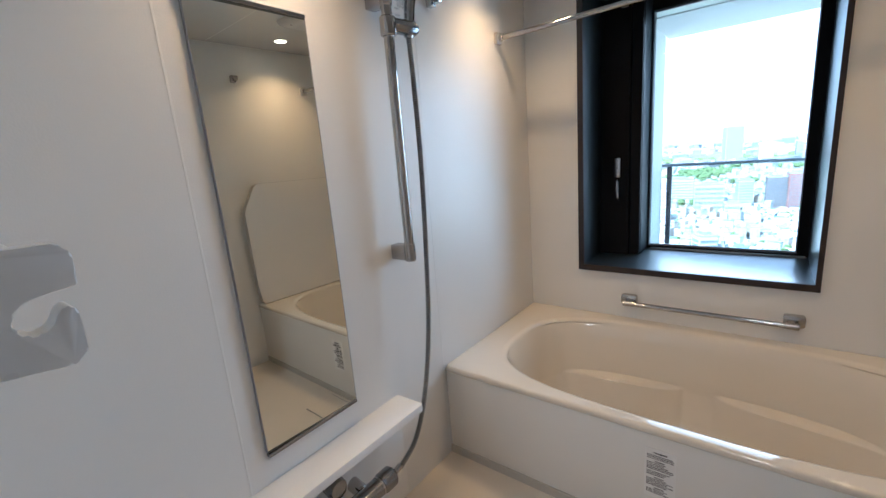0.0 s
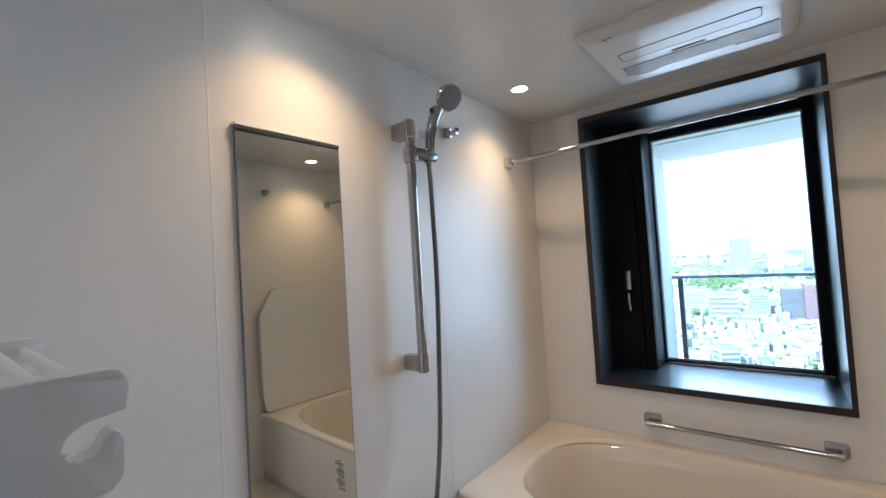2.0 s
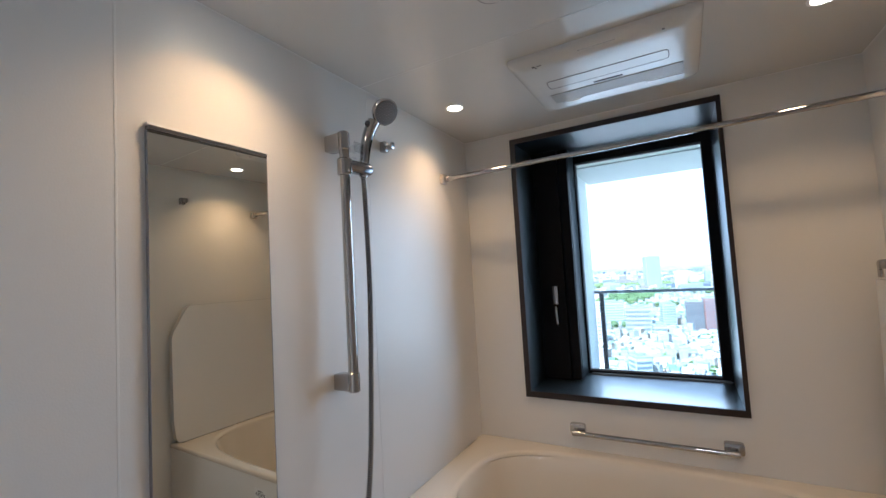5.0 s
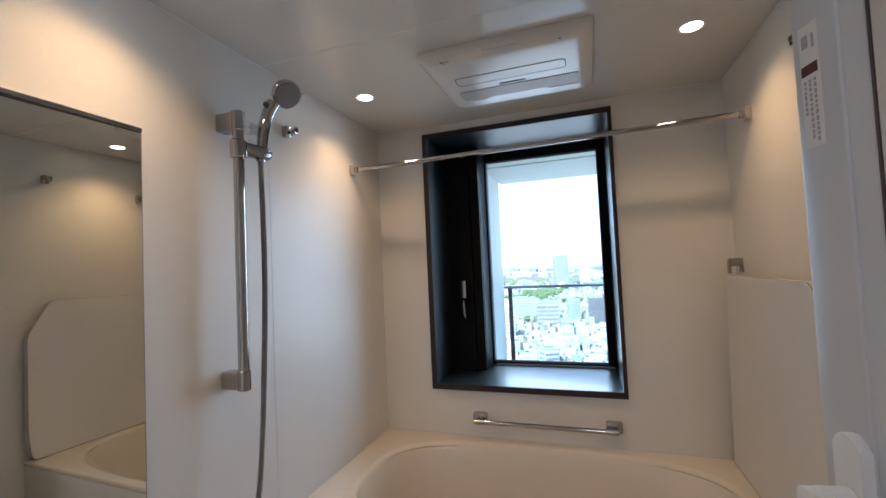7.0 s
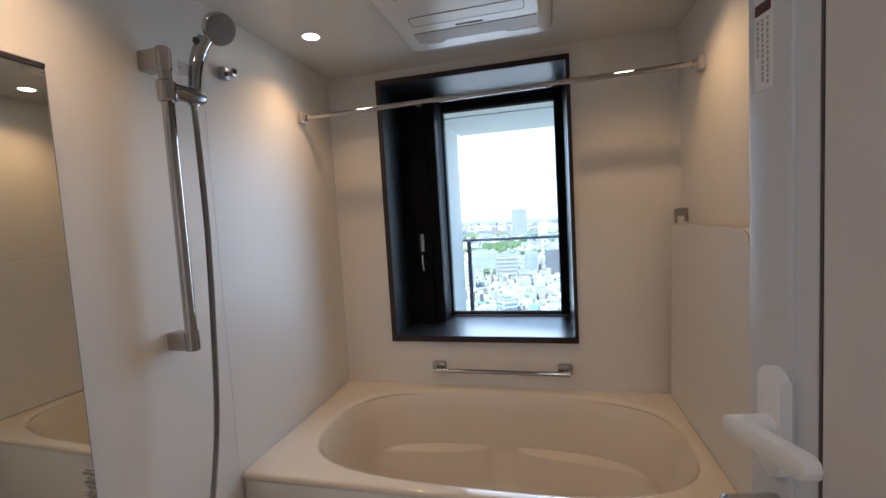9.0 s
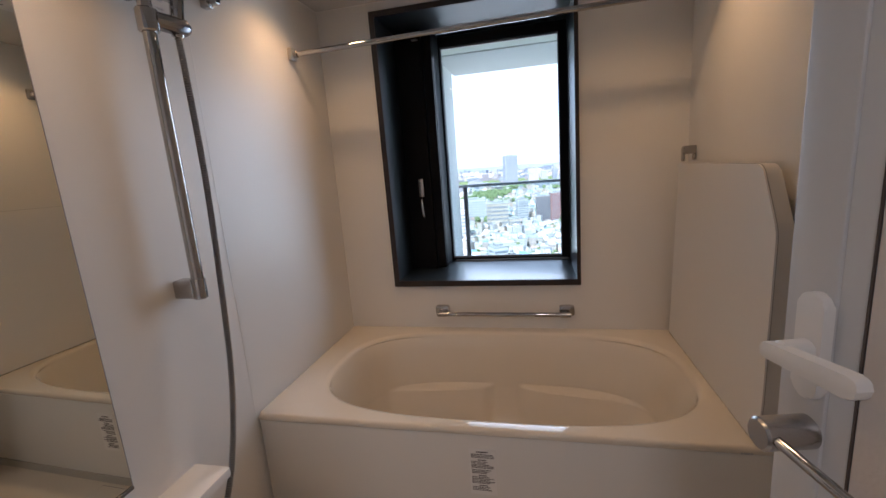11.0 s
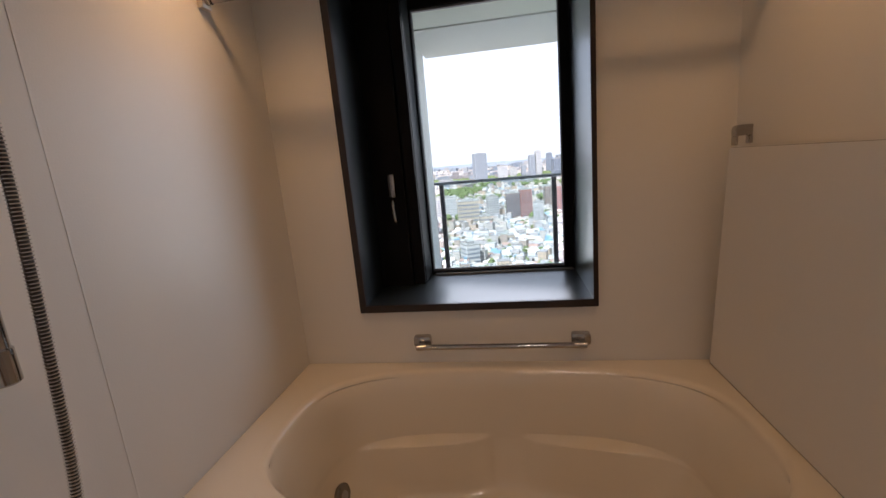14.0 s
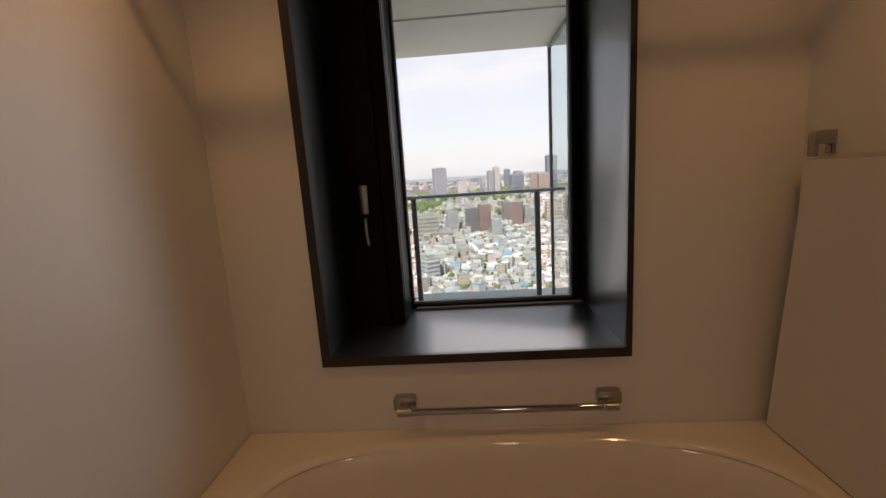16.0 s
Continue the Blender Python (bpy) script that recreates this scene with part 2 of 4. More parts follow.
def rounded(pts, radii, n=6):
    """An outline whose corners are rounded by the given radii."""
    out = []
    m = len(pts)
    for i in range(m):
        p, a, b = Vector(pts[i]), Vector(pts[i - 1]), Vector(pts[(i + 1) % m])
        r = radii[i] if isinstance(radii, (list, tuple)) else radii
        if r <= 0:
            out.append(tuple(p))
            continue
        da, db = (a - p).normalized(), (b - p).normalized()
        s, e = p + da * r, p + db * r
        for k in range(n + 1):
            t = k / n
            q = s * (1 - t) ** 2 + p * 2 * t * (1 - t) + e * t * t
            out.append((q.x, q.y))
    return out


def frame_ring(bm, outer, inner, axis, lo, hi):
    """A rectangular ring (u0, v0, u1, v1) with a hole through it."""
    def at(u, v, w):
        return {"x": (w, u, v), "y": (u, w, v), "z": (u, v, w)}[axis]
    def loop(r, w):
        return [bm.verts.new(at(u, v, w)) for u, v in ((r[0], r[1]), (r[2], r[1]), (r[2], r[3]), (r[0], r[3]))]
    ol, il, oh, ih = loop(outer, lo), loop(inner, lo), loop(outer, hi), loop(inner, hi)
    for i in range(4):
        j = (i + 1) % 4
        bm.faces.new((ol[i], ol[j], il[j], il[i]))
        bm.faces.new((oh[i], ih[i], ih[j], oh[j]))
        bm.faces.new((ol[i], oh[i], oh[j], ol[j]))
        bm.faces.new((il[i], il[j], ih[j], ih[i]))
    return bm


# ---- room shell ----
WX0, WX1, WZ0, WZ1 = 0.287, 1.150, 0.668, 1.905     # clear opening of the window recess
HX0, HX1, HZ0, HZ1 = 0.261, 1.167, 0.640, 1.930     # outside of its casing
DX0, DX1, DZ1 = 0.70, 1.46, 1.93                    # door opening
OUT = 2.52                                          # outside face of the window wall
ENTRY = -0.03

structure("wall_west", bx((-0.12, -0.15, 0), (0, OUT, 2.3)), WALL, "smooth off-white bathroom wall panel")
structure("wall_east", bx((1.60, -0.15, 0), (1.72, OUT, 2.3)), WALL, "smooth off-white bathroom wall panel")
structure("wall_north", frame_ring(bmesh.new(), (0, 0, 1.60, 2.3), (WX0 - 0.012, WZ0 - 0.012, WX1 + 0.012, WZ1 + 0.012), "y", 2.0, OUT), WALL, "off-white panel wall with the window recess")
bm = bmesh.new()
box(bm, (0, -0.13, 0), (DX0, ENTRY, 2.3))
box(bm, (DX1, -0.13, 0), (1.60, ENTRY, 2.3))
box(bm, (DX0, -0.13, DZ1), (DX1, ENTRY, 2.3))
structure("wall_south", bm, WALL, "off-white panel wall with the door opening")
bm = bx((0, ENTRY, CEIL), (1.60, 2.0, CEIL + 0.03))
structure("ceiling", bm, CEILING, "glossy white bathroom ceiling panel")
structure("floor", bx((0, ENTRY, -0.05), (1.60, 1.21, 0.025)), FLOOR, "beige textured bathroom floor")
structure("tub_recess_floor", bx((0, 1.21, -0.2), (1.60, 2.0, -0.15)), FLOOR)
# floor cove as a plain strip, its soft shade put into the grey
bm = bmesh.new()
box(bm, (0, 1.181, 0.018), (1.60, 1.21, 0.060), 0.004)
structure("floor_upstand", bm, mat("cove_shade_grey", (0.45, 0.43, 0.39), 0.5), "floor cove under the tub apron, its shade painted as grey")

# washroom behind the camera, plain
bm = bmesh.new()
box(bm, (-0.6, -2.3, -0.05), (2.4, -0.13, 0.0))
structure("washroom_floor", bm, mat("washroom_floor_wood", (0.36, 0.27, 0.19), 0.45, vary=0.15, scale=8))
structure("washroom_ceiling", bx((-0.6, -2.3, 2.3), (2.4, -0.13, 2.35)), mat("washroom_white", (0.8, 0.79, 0.77), 0.8))
WASH = mat("washroom_wall", (0.72, 0.70, 0.68), 0.8, vary=0.03)
structure("washroom_wall_south", bx((-0.6, -2.4, 0), (2.4, -2.3, 2.3)), WASH)
structure("washroom_wall_west", bx((-0.7, -2.3, 0), (-0.6, -0.13, 2.3)), WASH)
structure("washroom_wall_east", bx((2.4, -2.3, 0), (2.5, -0.13, 2.3)), WASH)
structure("washroom_wall_return", bx((1.72, -0.15, 0), (2.4, -0.13, 2.3)), WASH)
structure("washroom_wall_return_west", bx((-0.6, -0.15, 0), (-0.12, -0.13, 2.3)), WASH)
structure("roof_slab", bx((-0.75, -2.5, 2.36), (2.6, OUT, 2.5)), CONCRETE)

# unseen fixture, added to carry the washroom fill light
wl = thing("washroom_added_light", "round white ceiling light, unseen, added as fill on the washroom ceiling", "ceiling light", (1.05, -1.0, 2.3))
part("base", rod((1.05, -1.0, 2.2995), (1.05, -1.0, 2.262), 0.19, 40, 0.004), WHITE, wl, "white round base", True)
part("diffuser", rod((1.05, -1.0, 2.2615), (1.05, -1.0, 2.240), 0.175, 40, 0.010), glow("diffuser_glow", (1.0, 0.84, 0.68), 1.3), wl, "glowing frosted diffuser of the added light", True)

# panel joints
for nm, y in (("seam_south", 0.372), ("seam_north", 1.177)):
    bm = bmesh.new()
    box(bm, (0, y - 0.0025, 0.05), (0.0008, y + 0.0025, CEIL), 0.0003, 1)
    structure(nm, bm, SEAM_LIGHT, "thin vertical joint bead between wall panels")
structure("ceiling_seam", bx((0, 1.145, CEIL - 0.0004), (1.6, 1.1465, CEIL)), SEAM_LIGHT, "hairline joint across the ceiling")
# narrow cornice shadow gap along the top of the walls
bm = bmesh.new()
box(bm, (0, ENTRY, CEIL - 0.0025), (0.0025, 2.0, CEIL))
box(bm, (1.5975, ENTRY, CEIL - 0.0025), (1.60, 2.0, CEIL))
box(bm, (0.0025, 1.9975, CEIL - 0.0025), (1.5975, 2.0, CEIL))
structure("trim", bm, SEAM_LIGHT, "slim white edge where wall meets ceiling")


# ---- window ----
def build_window():
    win = thing("window_1", "black aluminium window in a deep dark recess, above the tub", "window", (0.72, 2.0, WZ0))
    win["kind"] = "structure"
    part("window_casing", frame_ring(bmesh.new(), (HX0, HZ0, HX1, HZ1), (WX0, WZ0, WX1, WZ1), "y", 1.985, 1.9995), CASING, win, "dark brown flat casing round the recess")
    bm = bmesh.new()
    box(bm, (WX0 - 0.0115, 1.9997, WZ0 - 0.0115), (WX1 + 0.0115, 2.50, WZ0))
    part("window_sill", bm, BLACK, win, "satin black deep window sill")
    part("reveal", bx((WX0 - 0.0115, 1.9997, WZ0), (WX0, 2.50, WZ1)), BLACK, win, "satin black recess side")
    part("reveal", bx((WX1, 1.9997, WZ0), (WX1 + 0.0115, 2.50, WZ1)), BLACK, win, "satin black recess side")
    part("reveal", bx((WX0 - 0.0115, 1.9997, WZ1), (WX1 + 0.0115, 2.50, WZ1 + 0.0115)), BLACK, win, "satin black recess top")
    GX0, GX1, GZ0, GZ1 = 0.486, 1.109, 0.682, 1.857
    sash = part("window_frame", frame_ring(bmesh.new(), (0.480, WZ0 + 0.002, WX1, WZ1), (GX0, GZ0, GX1, GZ1), "y", 2.42, 2.48), MATT_BLACK, win, "black aluminium sash frame")
    bm = bmesh.new()
    box(bm, (WX0, 2.240, WZ0 + 0.002), (0.428, 2.45, WZ1), 0.002, 1)
    part("side_panel", bm, MATT_BLACK, win, "black flat side panel that holds the latch")
    bm = bmesh.new()
    box(bm, (0.430, 2.256, WZ0 + 0.002), (0.4775, 2.45, WZ1), 0.003, 1)
    box(bm, (0.4775, 2.275, WZ0 + 0.004), (0.4798, 2.4195, WZ1), 0.0008, 1)
    part("mullion", bm, MATT_BLACK, win, "black stepped mullion")
    bm = frame_ring(bmesh.new(), (GX0, GZ0, GX1, GZ1), (GX0 + 0.003, GZ0 + 0.008, GX1 - 0.004, GZ1 - 0.008), "y", 2.440, 2.452)
    part("glazing_bead", bm, GREY, sash, "grey glazing bead")
    pane = part("pane", bx((GX0 + 0.002, 2.454, GZ0 + 0.002), (GX1 - 0.002, 2.460, GZ1 - 0.002)), GLASS, sash, "clear glass pane")
    pane.visible_shadow = False
    part("bottom_track", bx((0.50, 2.400, WZ0 + 0.0005), (WX1 - 0.01, 2.4195, WZ0 + 0.008), 0.002, 1), GREY, win, "thin grey track on the sill")
    bm = bx((0.362, 2.218, 1.070), (0.392, 2.2398, 1.168), 0.004)
    part("latch_block", bm, BRUSHED, win, "satin metal latch block", True)
    bm = sweep(bmesh.new(), smooth_path([(0.377, 2.235, 1.058), (0.377, 2.214, 1.050), (0.379, 2.207, 1.01), (0.382, 2.210, 0.972), (0.383, 2.222, 0.958)], 6), [0.006] * 5 + [0.0085] * 15 + [0.007] * 5, 10)
    part("latch_lever", bm, BRUSHED, win, "satin metal latch lever", True)
    part("catch", bx((0.385, 2.228, 1.852), (0.418, 2.2378, 1.859), 0.002, 1), GREY, win)
    return win


build_window()


# ---- bathtub ----
TX0, TX1, TY0, TY1 = 0.003, 1.597, 1.180, 1.997
BCX, BCY, BRX, BRY = 0.815, 1.586, 0.684, 0.350


def superellipse(cx, cy, rx, ry, ang, power):
    c, s = math.cos(ang), math.sin(ang)
    k = (abs(c / rx) ** power + abs(s / ry) ** power) ** (-1 / power)
    return Vector((cx + c * k, cy + s * k))


def build_tub():
    tub = thing("bathtub", "glossy ivory acrylic bathtub with wide rim, built in under the window", "bathtub", (0.8, 1.6, 0.0))
    angs = sorted({round(2 * math.pi * k / 168, 6) for k in range(168)} | {round(math.atan2(y - BCY, x - BCX) % (2 * math.pi), 6) for x in (TX0, TX1) for y in (TY0, TY1)})
    bm = bmesh.new()

    def rect(ang, inset):
        c, s = math.cos(ang), math.sin(ang)
        tx = ((TX1 if c > 0 else TX0) - BCX) / c if abs(c) > 1e-9 else 1e9
        ty = ((TY1 - 0 if s > 0 else TY0 + inset) - BCY) / s if abs(s) > 1e-9 else 1e9
        k = min(tx, ty)
        return Vector((BCX + c * k, BCY + s * k))

    rings = []
    for z, inset in ((RIM - 0.0205, 0.001), (RIM - 0.013, 0.0), (RIM - 0.007, 0.0015), (RIM - 0.003, 0.0045), (RIM - 0.0008, 0.009), (RIM, 0.015)):
        rings.append([bm.verts.new((*rect(a, inset), z)) for a in angs])
    profile = [(0.022, 0.0, 3.1), (0.017, -0.0006, 3.1), (0.012, -0.0017, 3.1), (0.007, -0.0034, 3.1), (0.003, -0.0056, 3.1), (0.000, -0.0085, 3.1), (-0.003, -0.0130, 3.1), (-0.006, -0.020, 3.3), (-0.010, -0.03, 3.2), (-0.018, -0.08, 3.1), (-0.026, -0.14, 3.0), (-0.034, -0.20, 3.0), (-0.040, -0.236, 3.0), (-0.0405, -0.243, 3.0), (-0.041, -0.249, 3.0), (-0.0415, -0.254, 3.0), (-0.042, -0.259, 3.0), (-0.043, -0.266, 3.0),
               (-0.052, -0.30, 3.0), (-0.062, -0.35, 3.0), (-0.074, -0.39, 2.9), (-0.092, -0.43, 2.8), (-0.115, -0.455, 2.7), (-0.15, -0.470, 2.6), (-0.20, -0.475, 2.5), (-0.26, -0.476, 2.4)]
    for grow, dz, power in profile:
        ring = []
        for a in angs:
            slope = 1.9 if math.cos(a) > 0 else 1.3
            fx = grow * (1 + (slope - 1) * abs(math.cos(a)) ** 2) if grow < -0.012 else grow
            p = superellipse(BCX, BCY, BRX + fx, BRY + grow, a, power)
            # two arm ledges moulded in the long sides
            depth = min(1, max(0, (-dz - 0.243) / 0.014))
            depth = depth * depth * (3 - 2 * depth)
            fade = max(0, 1 - max(0, (-dz - 0.37) / 0.1))
            for cx, half in ((0.50, 0.25), (1.14, 0.27)):
                wx = max(0, 1 - (abs(p.x - cx) / half) ** 2.4) ** 0.8
                p.y -= math.copysign(0.050, p.y - BCY) * wx * depth * fade * min(1, abs(math.sin(a)) * 1.6)
            ring.append(bm.verts.new((p.x, p.y, RIM + dz)))
        rings.append(ring)
    n = len(angs)
    for r0, r1 in zip(rings, rings[1:]):
        for k in range(n):
            bm.faces.new((r0[k], r0[(k + 1) % n], r1[(k + 1) % n], r1[k]))
    bm.faces.new(rings[-1])
    part("tub_shell", bm, TUB, tub, "ivory moulded basin with two arm ledges", True)
    bm = bx((0.006, 1.183, 0.062), (1.594, 1.205, RIM - 0.0232), 0.002)
    part("apron", bm, APRON, tub, "off-white flat front apron panel", True)
    part("apron_gap", bx((0.006, 1.1855, RIM - 0.0260), (1.594, 1.204, RIM - 0.0200)), GAP, tub, "dark line under the rim")
    n_in = Vector((0.97, -0.12, 0.20)).normalized()
    c = Vector((0.222, 1.684, 0.064))
    inlet = part("water_inlet", sweep(bmesh.new(), [c - n_in * 0.02, c + n_in * 0.006, c + n_in * 0.010], [0.044, 0.044, 0.038], 28), DARK_CHROME, tub, "round metal circulation inlet", True)
    part("inlet_core", sweep(bmesh.new(), [c + n_in * 0.0101, c + n_in * 0.013], [0.019, 0.017], 24), GREY, inlet, "dark centre", True)
    bm = bmesh.new()
    for i in range(11):
        for j in range(4):
            x, y = 0.40 + i * 0.082 + (j % 2) * 0.041, 1.43 + j * 0.075
            sweep(bm, [(x, y, RIM - 0.4765), (x, y, RIM - 0.4745), (x, y, RIM - 0.4732)], [0.014, 0.010, 0.003], 12)
    tagged(part("grip_dots", bm, TUB, tub, "shallow ivory grip dots on the tub floor", True), kind="stuff")
    return tub


build_tub()


def bars(parent, rows, material, axis, face, thick, name="print_line"):
    """Plain printed bars: (u0, v0, u1, v1) each, a hair proud of the face."""
    for u0, v0, u1, v1 in rows:
        if axis == "y":
            bm = bx((u0, face - thick, v0), (u1, face, v1))
        elif axis == "x":
            bm = bx((face - thick, u0, v0), (face, u1, v1))
        else:
            bm = bx((u0, v0, face - thick), (u1, v1, face))
        part(name, bm, material, parent)


def apron_label():
    lab = thing("caution_label", "small white printed caution sticker on the tub apron", "label", (0.79, 1.182, 0.27))
    part("sticker", bx((0.748, 1.1818, 0.186), (0.832, 1.1829, 0.352)), LABEL, lab)
    rng = random.Random(4)

    def line(x, end, z, h, gap):
        bm = bmesh.new()
        while x < end:
            w = rng.uniform(0.0025, 0.009)
            box(bm, (x, 1.1812, z - h * rng.uniform(0.75, 1)), (min(x + w, end), 1.1816, z))
            x += w + gap
        part("print_line", bm, PRINT, lab)

    line(0.772, 0.808, 0.342, 0.0052, 0.0009)
    z = 0.332
    while z > 0.196:
        block = rng.randint(3, 5)
        for _ in range(block):
            line(0.754, rng.uniform(0.800, 0.828), z, 0.0030, 0.0013)
            z -= 0.0052
        z -= 0.0035
        if z > 0.21 and rng.random() < 0.7:
            line(0.776, 0.802, z, 0.0040, 0.0010)
            z -= 0.0068


apron_label()
mark = thing("rim_mark", "tiny grey maker's mark on the tub rim", "label", (1.50, 1.1795, 0.40))
bars(mark, [(1.50, 0.398, 1.506, 0.404), (1.508, 0.398, 1.514, 0.404), (1.516, 0.398, 1.522, 0.404), (1.524, 0.398, 1.530, 0.404)], PRINT_GREY, "y", 1.1798, 0.0004)


# ---- bath lid ----
def bath_lid():
    lid = thing("bath_cover", "off-white tub cover panel stood upright on the tub rim", "bath cover", (1.57, 1.58, RIM))
    x0, x1 = 1.539, 1.580
    pts = [(1.190, RIM + 0.003), (1.970, RIM + 0.003), (1.908, 1.166), (1.262, 1.170), (1.172, 1.010), (1.176, 0.55)]
    out = rounded(pts, [0.035, 0.004, 0.004, 0.028, 0.028, 0.0])
    part("cover_face", outline_prism(bmesh.new(), out, "x", x0, x0 + 0.0045, 0.001, 1), LID, lid, "smooth off-white face sheet", True)
    cy, cz = 1.56, 0.8
    core = [(cy + (u - cy) * 0.996, cz + (v - cz) * 0.996) for u, v in out]
    part("cover_core", outline_prism(bmesh.new(), core, "x", x0 + 0.005, x1, 0.010, 3), LID_EDGE, lid, "pale rounded foam edge", True)
    part("edge_line", outline_prism(bmesh.new(), [(cy + (u - cy) * 1.003, cz + (v - cz) * 1.003) for u, v in out], "x", x0 + 0.0042, x0 + 0.0056), COVER_LINE, lid, "thin seam round the sheet")
    part("foot_strip", bx((x0 + 0.001, 1.215, RIM + 0.0004), (x0 + 0.020, 1.968, RIM + 0.0026)), GAP, lid, "dark line at the foot")
    return lid


bath_lid()


# ---- rails on walls ----
def drying_rod():
    r = thing("drying_rod", "slim chrome clothes rod spanning the room above the tub", "drying rod", (0.8, 1.723, 1.73))
    part("bar", rod((0.02, 1.726, 1.723), (1.58, 1.720, 1.738), 0.0105, 20), CHROME, r, "polished chrome bar", True)
    for x, s, z in ((0.0, 1, 1.723), (1.6, -1, 1.738)):
        b = part("bracket", bx((x, 1.702, z - 0.024), (x + s * 0.020, 1.744, z + 0.024), 0.005), PALE_METAL, r, "square pale satin end bracket", True)
        part("collar", rod((x + s * 0.019, 1.723, z), (x + s * 0.036, 1.723, z), 0.0145, 20, 0.002), BRUSHED, r, "satin metal collar", True)


def grab_bar():
    g = thing("grab_bar", "chrome grab bar with square plates on the wall over the tub", "grab bar", (0.8, 2.0, 0.52))
    for x0, x1 in ((0.468, 0.535), (1.068, 1.135)):
        part("plate", outline_prism(bmesh.new(), rounded([(x0, 0.495), (x1, 0.495), (x1, 0.540), (x0, 0.540)], 0.008), "y", 1.972, 1.9995, 0.004), BRUSHED, g, "satin rounded square plate", True)
    part("bar", rod((0.522, 1.948, 0.508), (1.078, 1.948, 0.508), 0.0105, 20), CHROME, g, "polished chrome bar", True)
    for x0, x1 in ((0.482, 0.526), (1.074, 1.118)):
        part("socket", rod((x0, 1.948, 0.508), (x1, 1.948, 0.508), 0.0125, 20, 0.002), BRUSHED, g, "satin metal socket", True)
        c = (x0 + x1) / 2
        part("arm", rod((c, 1.948, 0.508), (c, 1.9715, 0.512), 0.010, 16), BRUSHED, g, "", True)


def lid_bracket():
    g = thing("wall_grip", "satin chrome upright grip on the wall above the tub cover", "grab bar", (1.6, 1.91, 1.20))
    bm = bmesh.new()
    outline_prism(bm, rounded([(1.549, 1.200), (1.597, 1.200), (1.597, 1.232), (1.549, 1.232)], [0, 0, 0.003, 0.014]), "y", 1.898, 1.924, 0.003)
    part("arm", bm, BRUSHED, g, "satin flat arm", True)
    part("upright", bx((1.549, 1.898, 1.172), (1.5585, 1.924, 1.1995), 0.003), BRUSHED, g, "satin upright bar", True)
    part("inner_return", bx((1.588, 1.900, 1.176), (1.5995, 1.922, 1.1995), 0.003), BRUSHED, g, "satin wall foot", True)


drying_rod()
grab_bar()
lid_bracket()


def robe_hook(name, x, s, y, z):
    h = thing(name, "small chrome shower head hook on the wall", "wall hook", (x, y, z), group="hooks on the walls")
    part("base", bx((x + s * 0.0003, y - 0.016, z - 0.02), (x + s * 0.026, y + 0.012, z + 0.02), 0.004), BRUSHED, h, "satin square base", True)
    bm = bmesh.new()
    outline_prism(bm, rounded([(0, -0.012), (0.026, -0.012), (0.03, 0.012), (0.022, 0.012), (0.019, 0.0), (0.0, 0.004)], 0.002, 3), "y", y - 0.008, y + 0.010, 0.001, 1)
    for v in bm.verts:
        v.co.x, v.co.z = x + s * (0.0265 + v.co.x), z + v.co.z
    part("prong", bm, CHROME, h, "polished chrome prong", True)


robe_hook("wall_hook", 0.0, 1, 1.260, 1.771)
robe_hook("wall_hook", 1.6, -1, 1.265, 1.779)


# ---- mirror ----
def lean(mesh, y0):
    """Turns a plate a little about its south edge, away from the wall."""
    for v in mesh.vertices:
        v.co.x += (v.co.y - y0) * 0.021


def tall_mirror():
    m = thing("wall_mirror", "tall narrow mirror with slim chrome strips on the wall", "mirror", (0.0, 0.565, 0.52))
    y0, y1, z0, z1 = 0.427, 0.719, 0.524, 1.619
    part("backing", bx((0.0005, y0 + 0.004, z0), (0.005, y1 - 0.004, z1)), GREY, m, "grey edge of the backing board")
    glass = part("mirror_glass", bx((0.0055, y0, z0 + 0.002), (0.0095, y1, z1 - 0.002)), MIRROR, m, "clean silvered glass")
    for name, a, b in (("top_strip", z1 - 0.006, z1 + 0.004), ("bottom_strip", z0 - 0.005, z0 + 0.006)):
        part(name, bx((0.002, y0 - 0.002, a), (0.0185, y1 + 0.002, b), 0.0015, 1), DARK_CHROME, m, "slim dark satin metal strip")
    lean(glass.data, y0)
    part("top_gap", bx((0.0098, y0, z1 - 0.0085), (0.0170, y1, z1 - 0.0066)), GAP, m, "dark line under the top strip")
    part("edge_line", bx((0.0005, y0 - 0.0018, z0 + 0.007), (0.0100, y0 - 0.0002, z1 - 0.007)), GREY, m, "grey thin edge of the glass")
    part("edge_line", bx((0.0005, y1 + 0.0002, z0 + 0.007), (0.0158, y1 + 0.0018, z1 - 0.007)), GREY, m, "grey thin edge of the glass")
    part("bottom_gap", bx((0.0098, y0, z0 + 0.0065), (0.0130, y1, z0 + 0.0078)), GAP, m, "dark line over the bottom strip")
    part("cover_strip", bx((0.0005, y0 - 0.004, z1 + 0.0045), (0.016, y1 + 0.003, z1 + 0.010), 0.001, 1), WHITE, m, "thin white strip over the mirror")


mirror = tall_mirror()


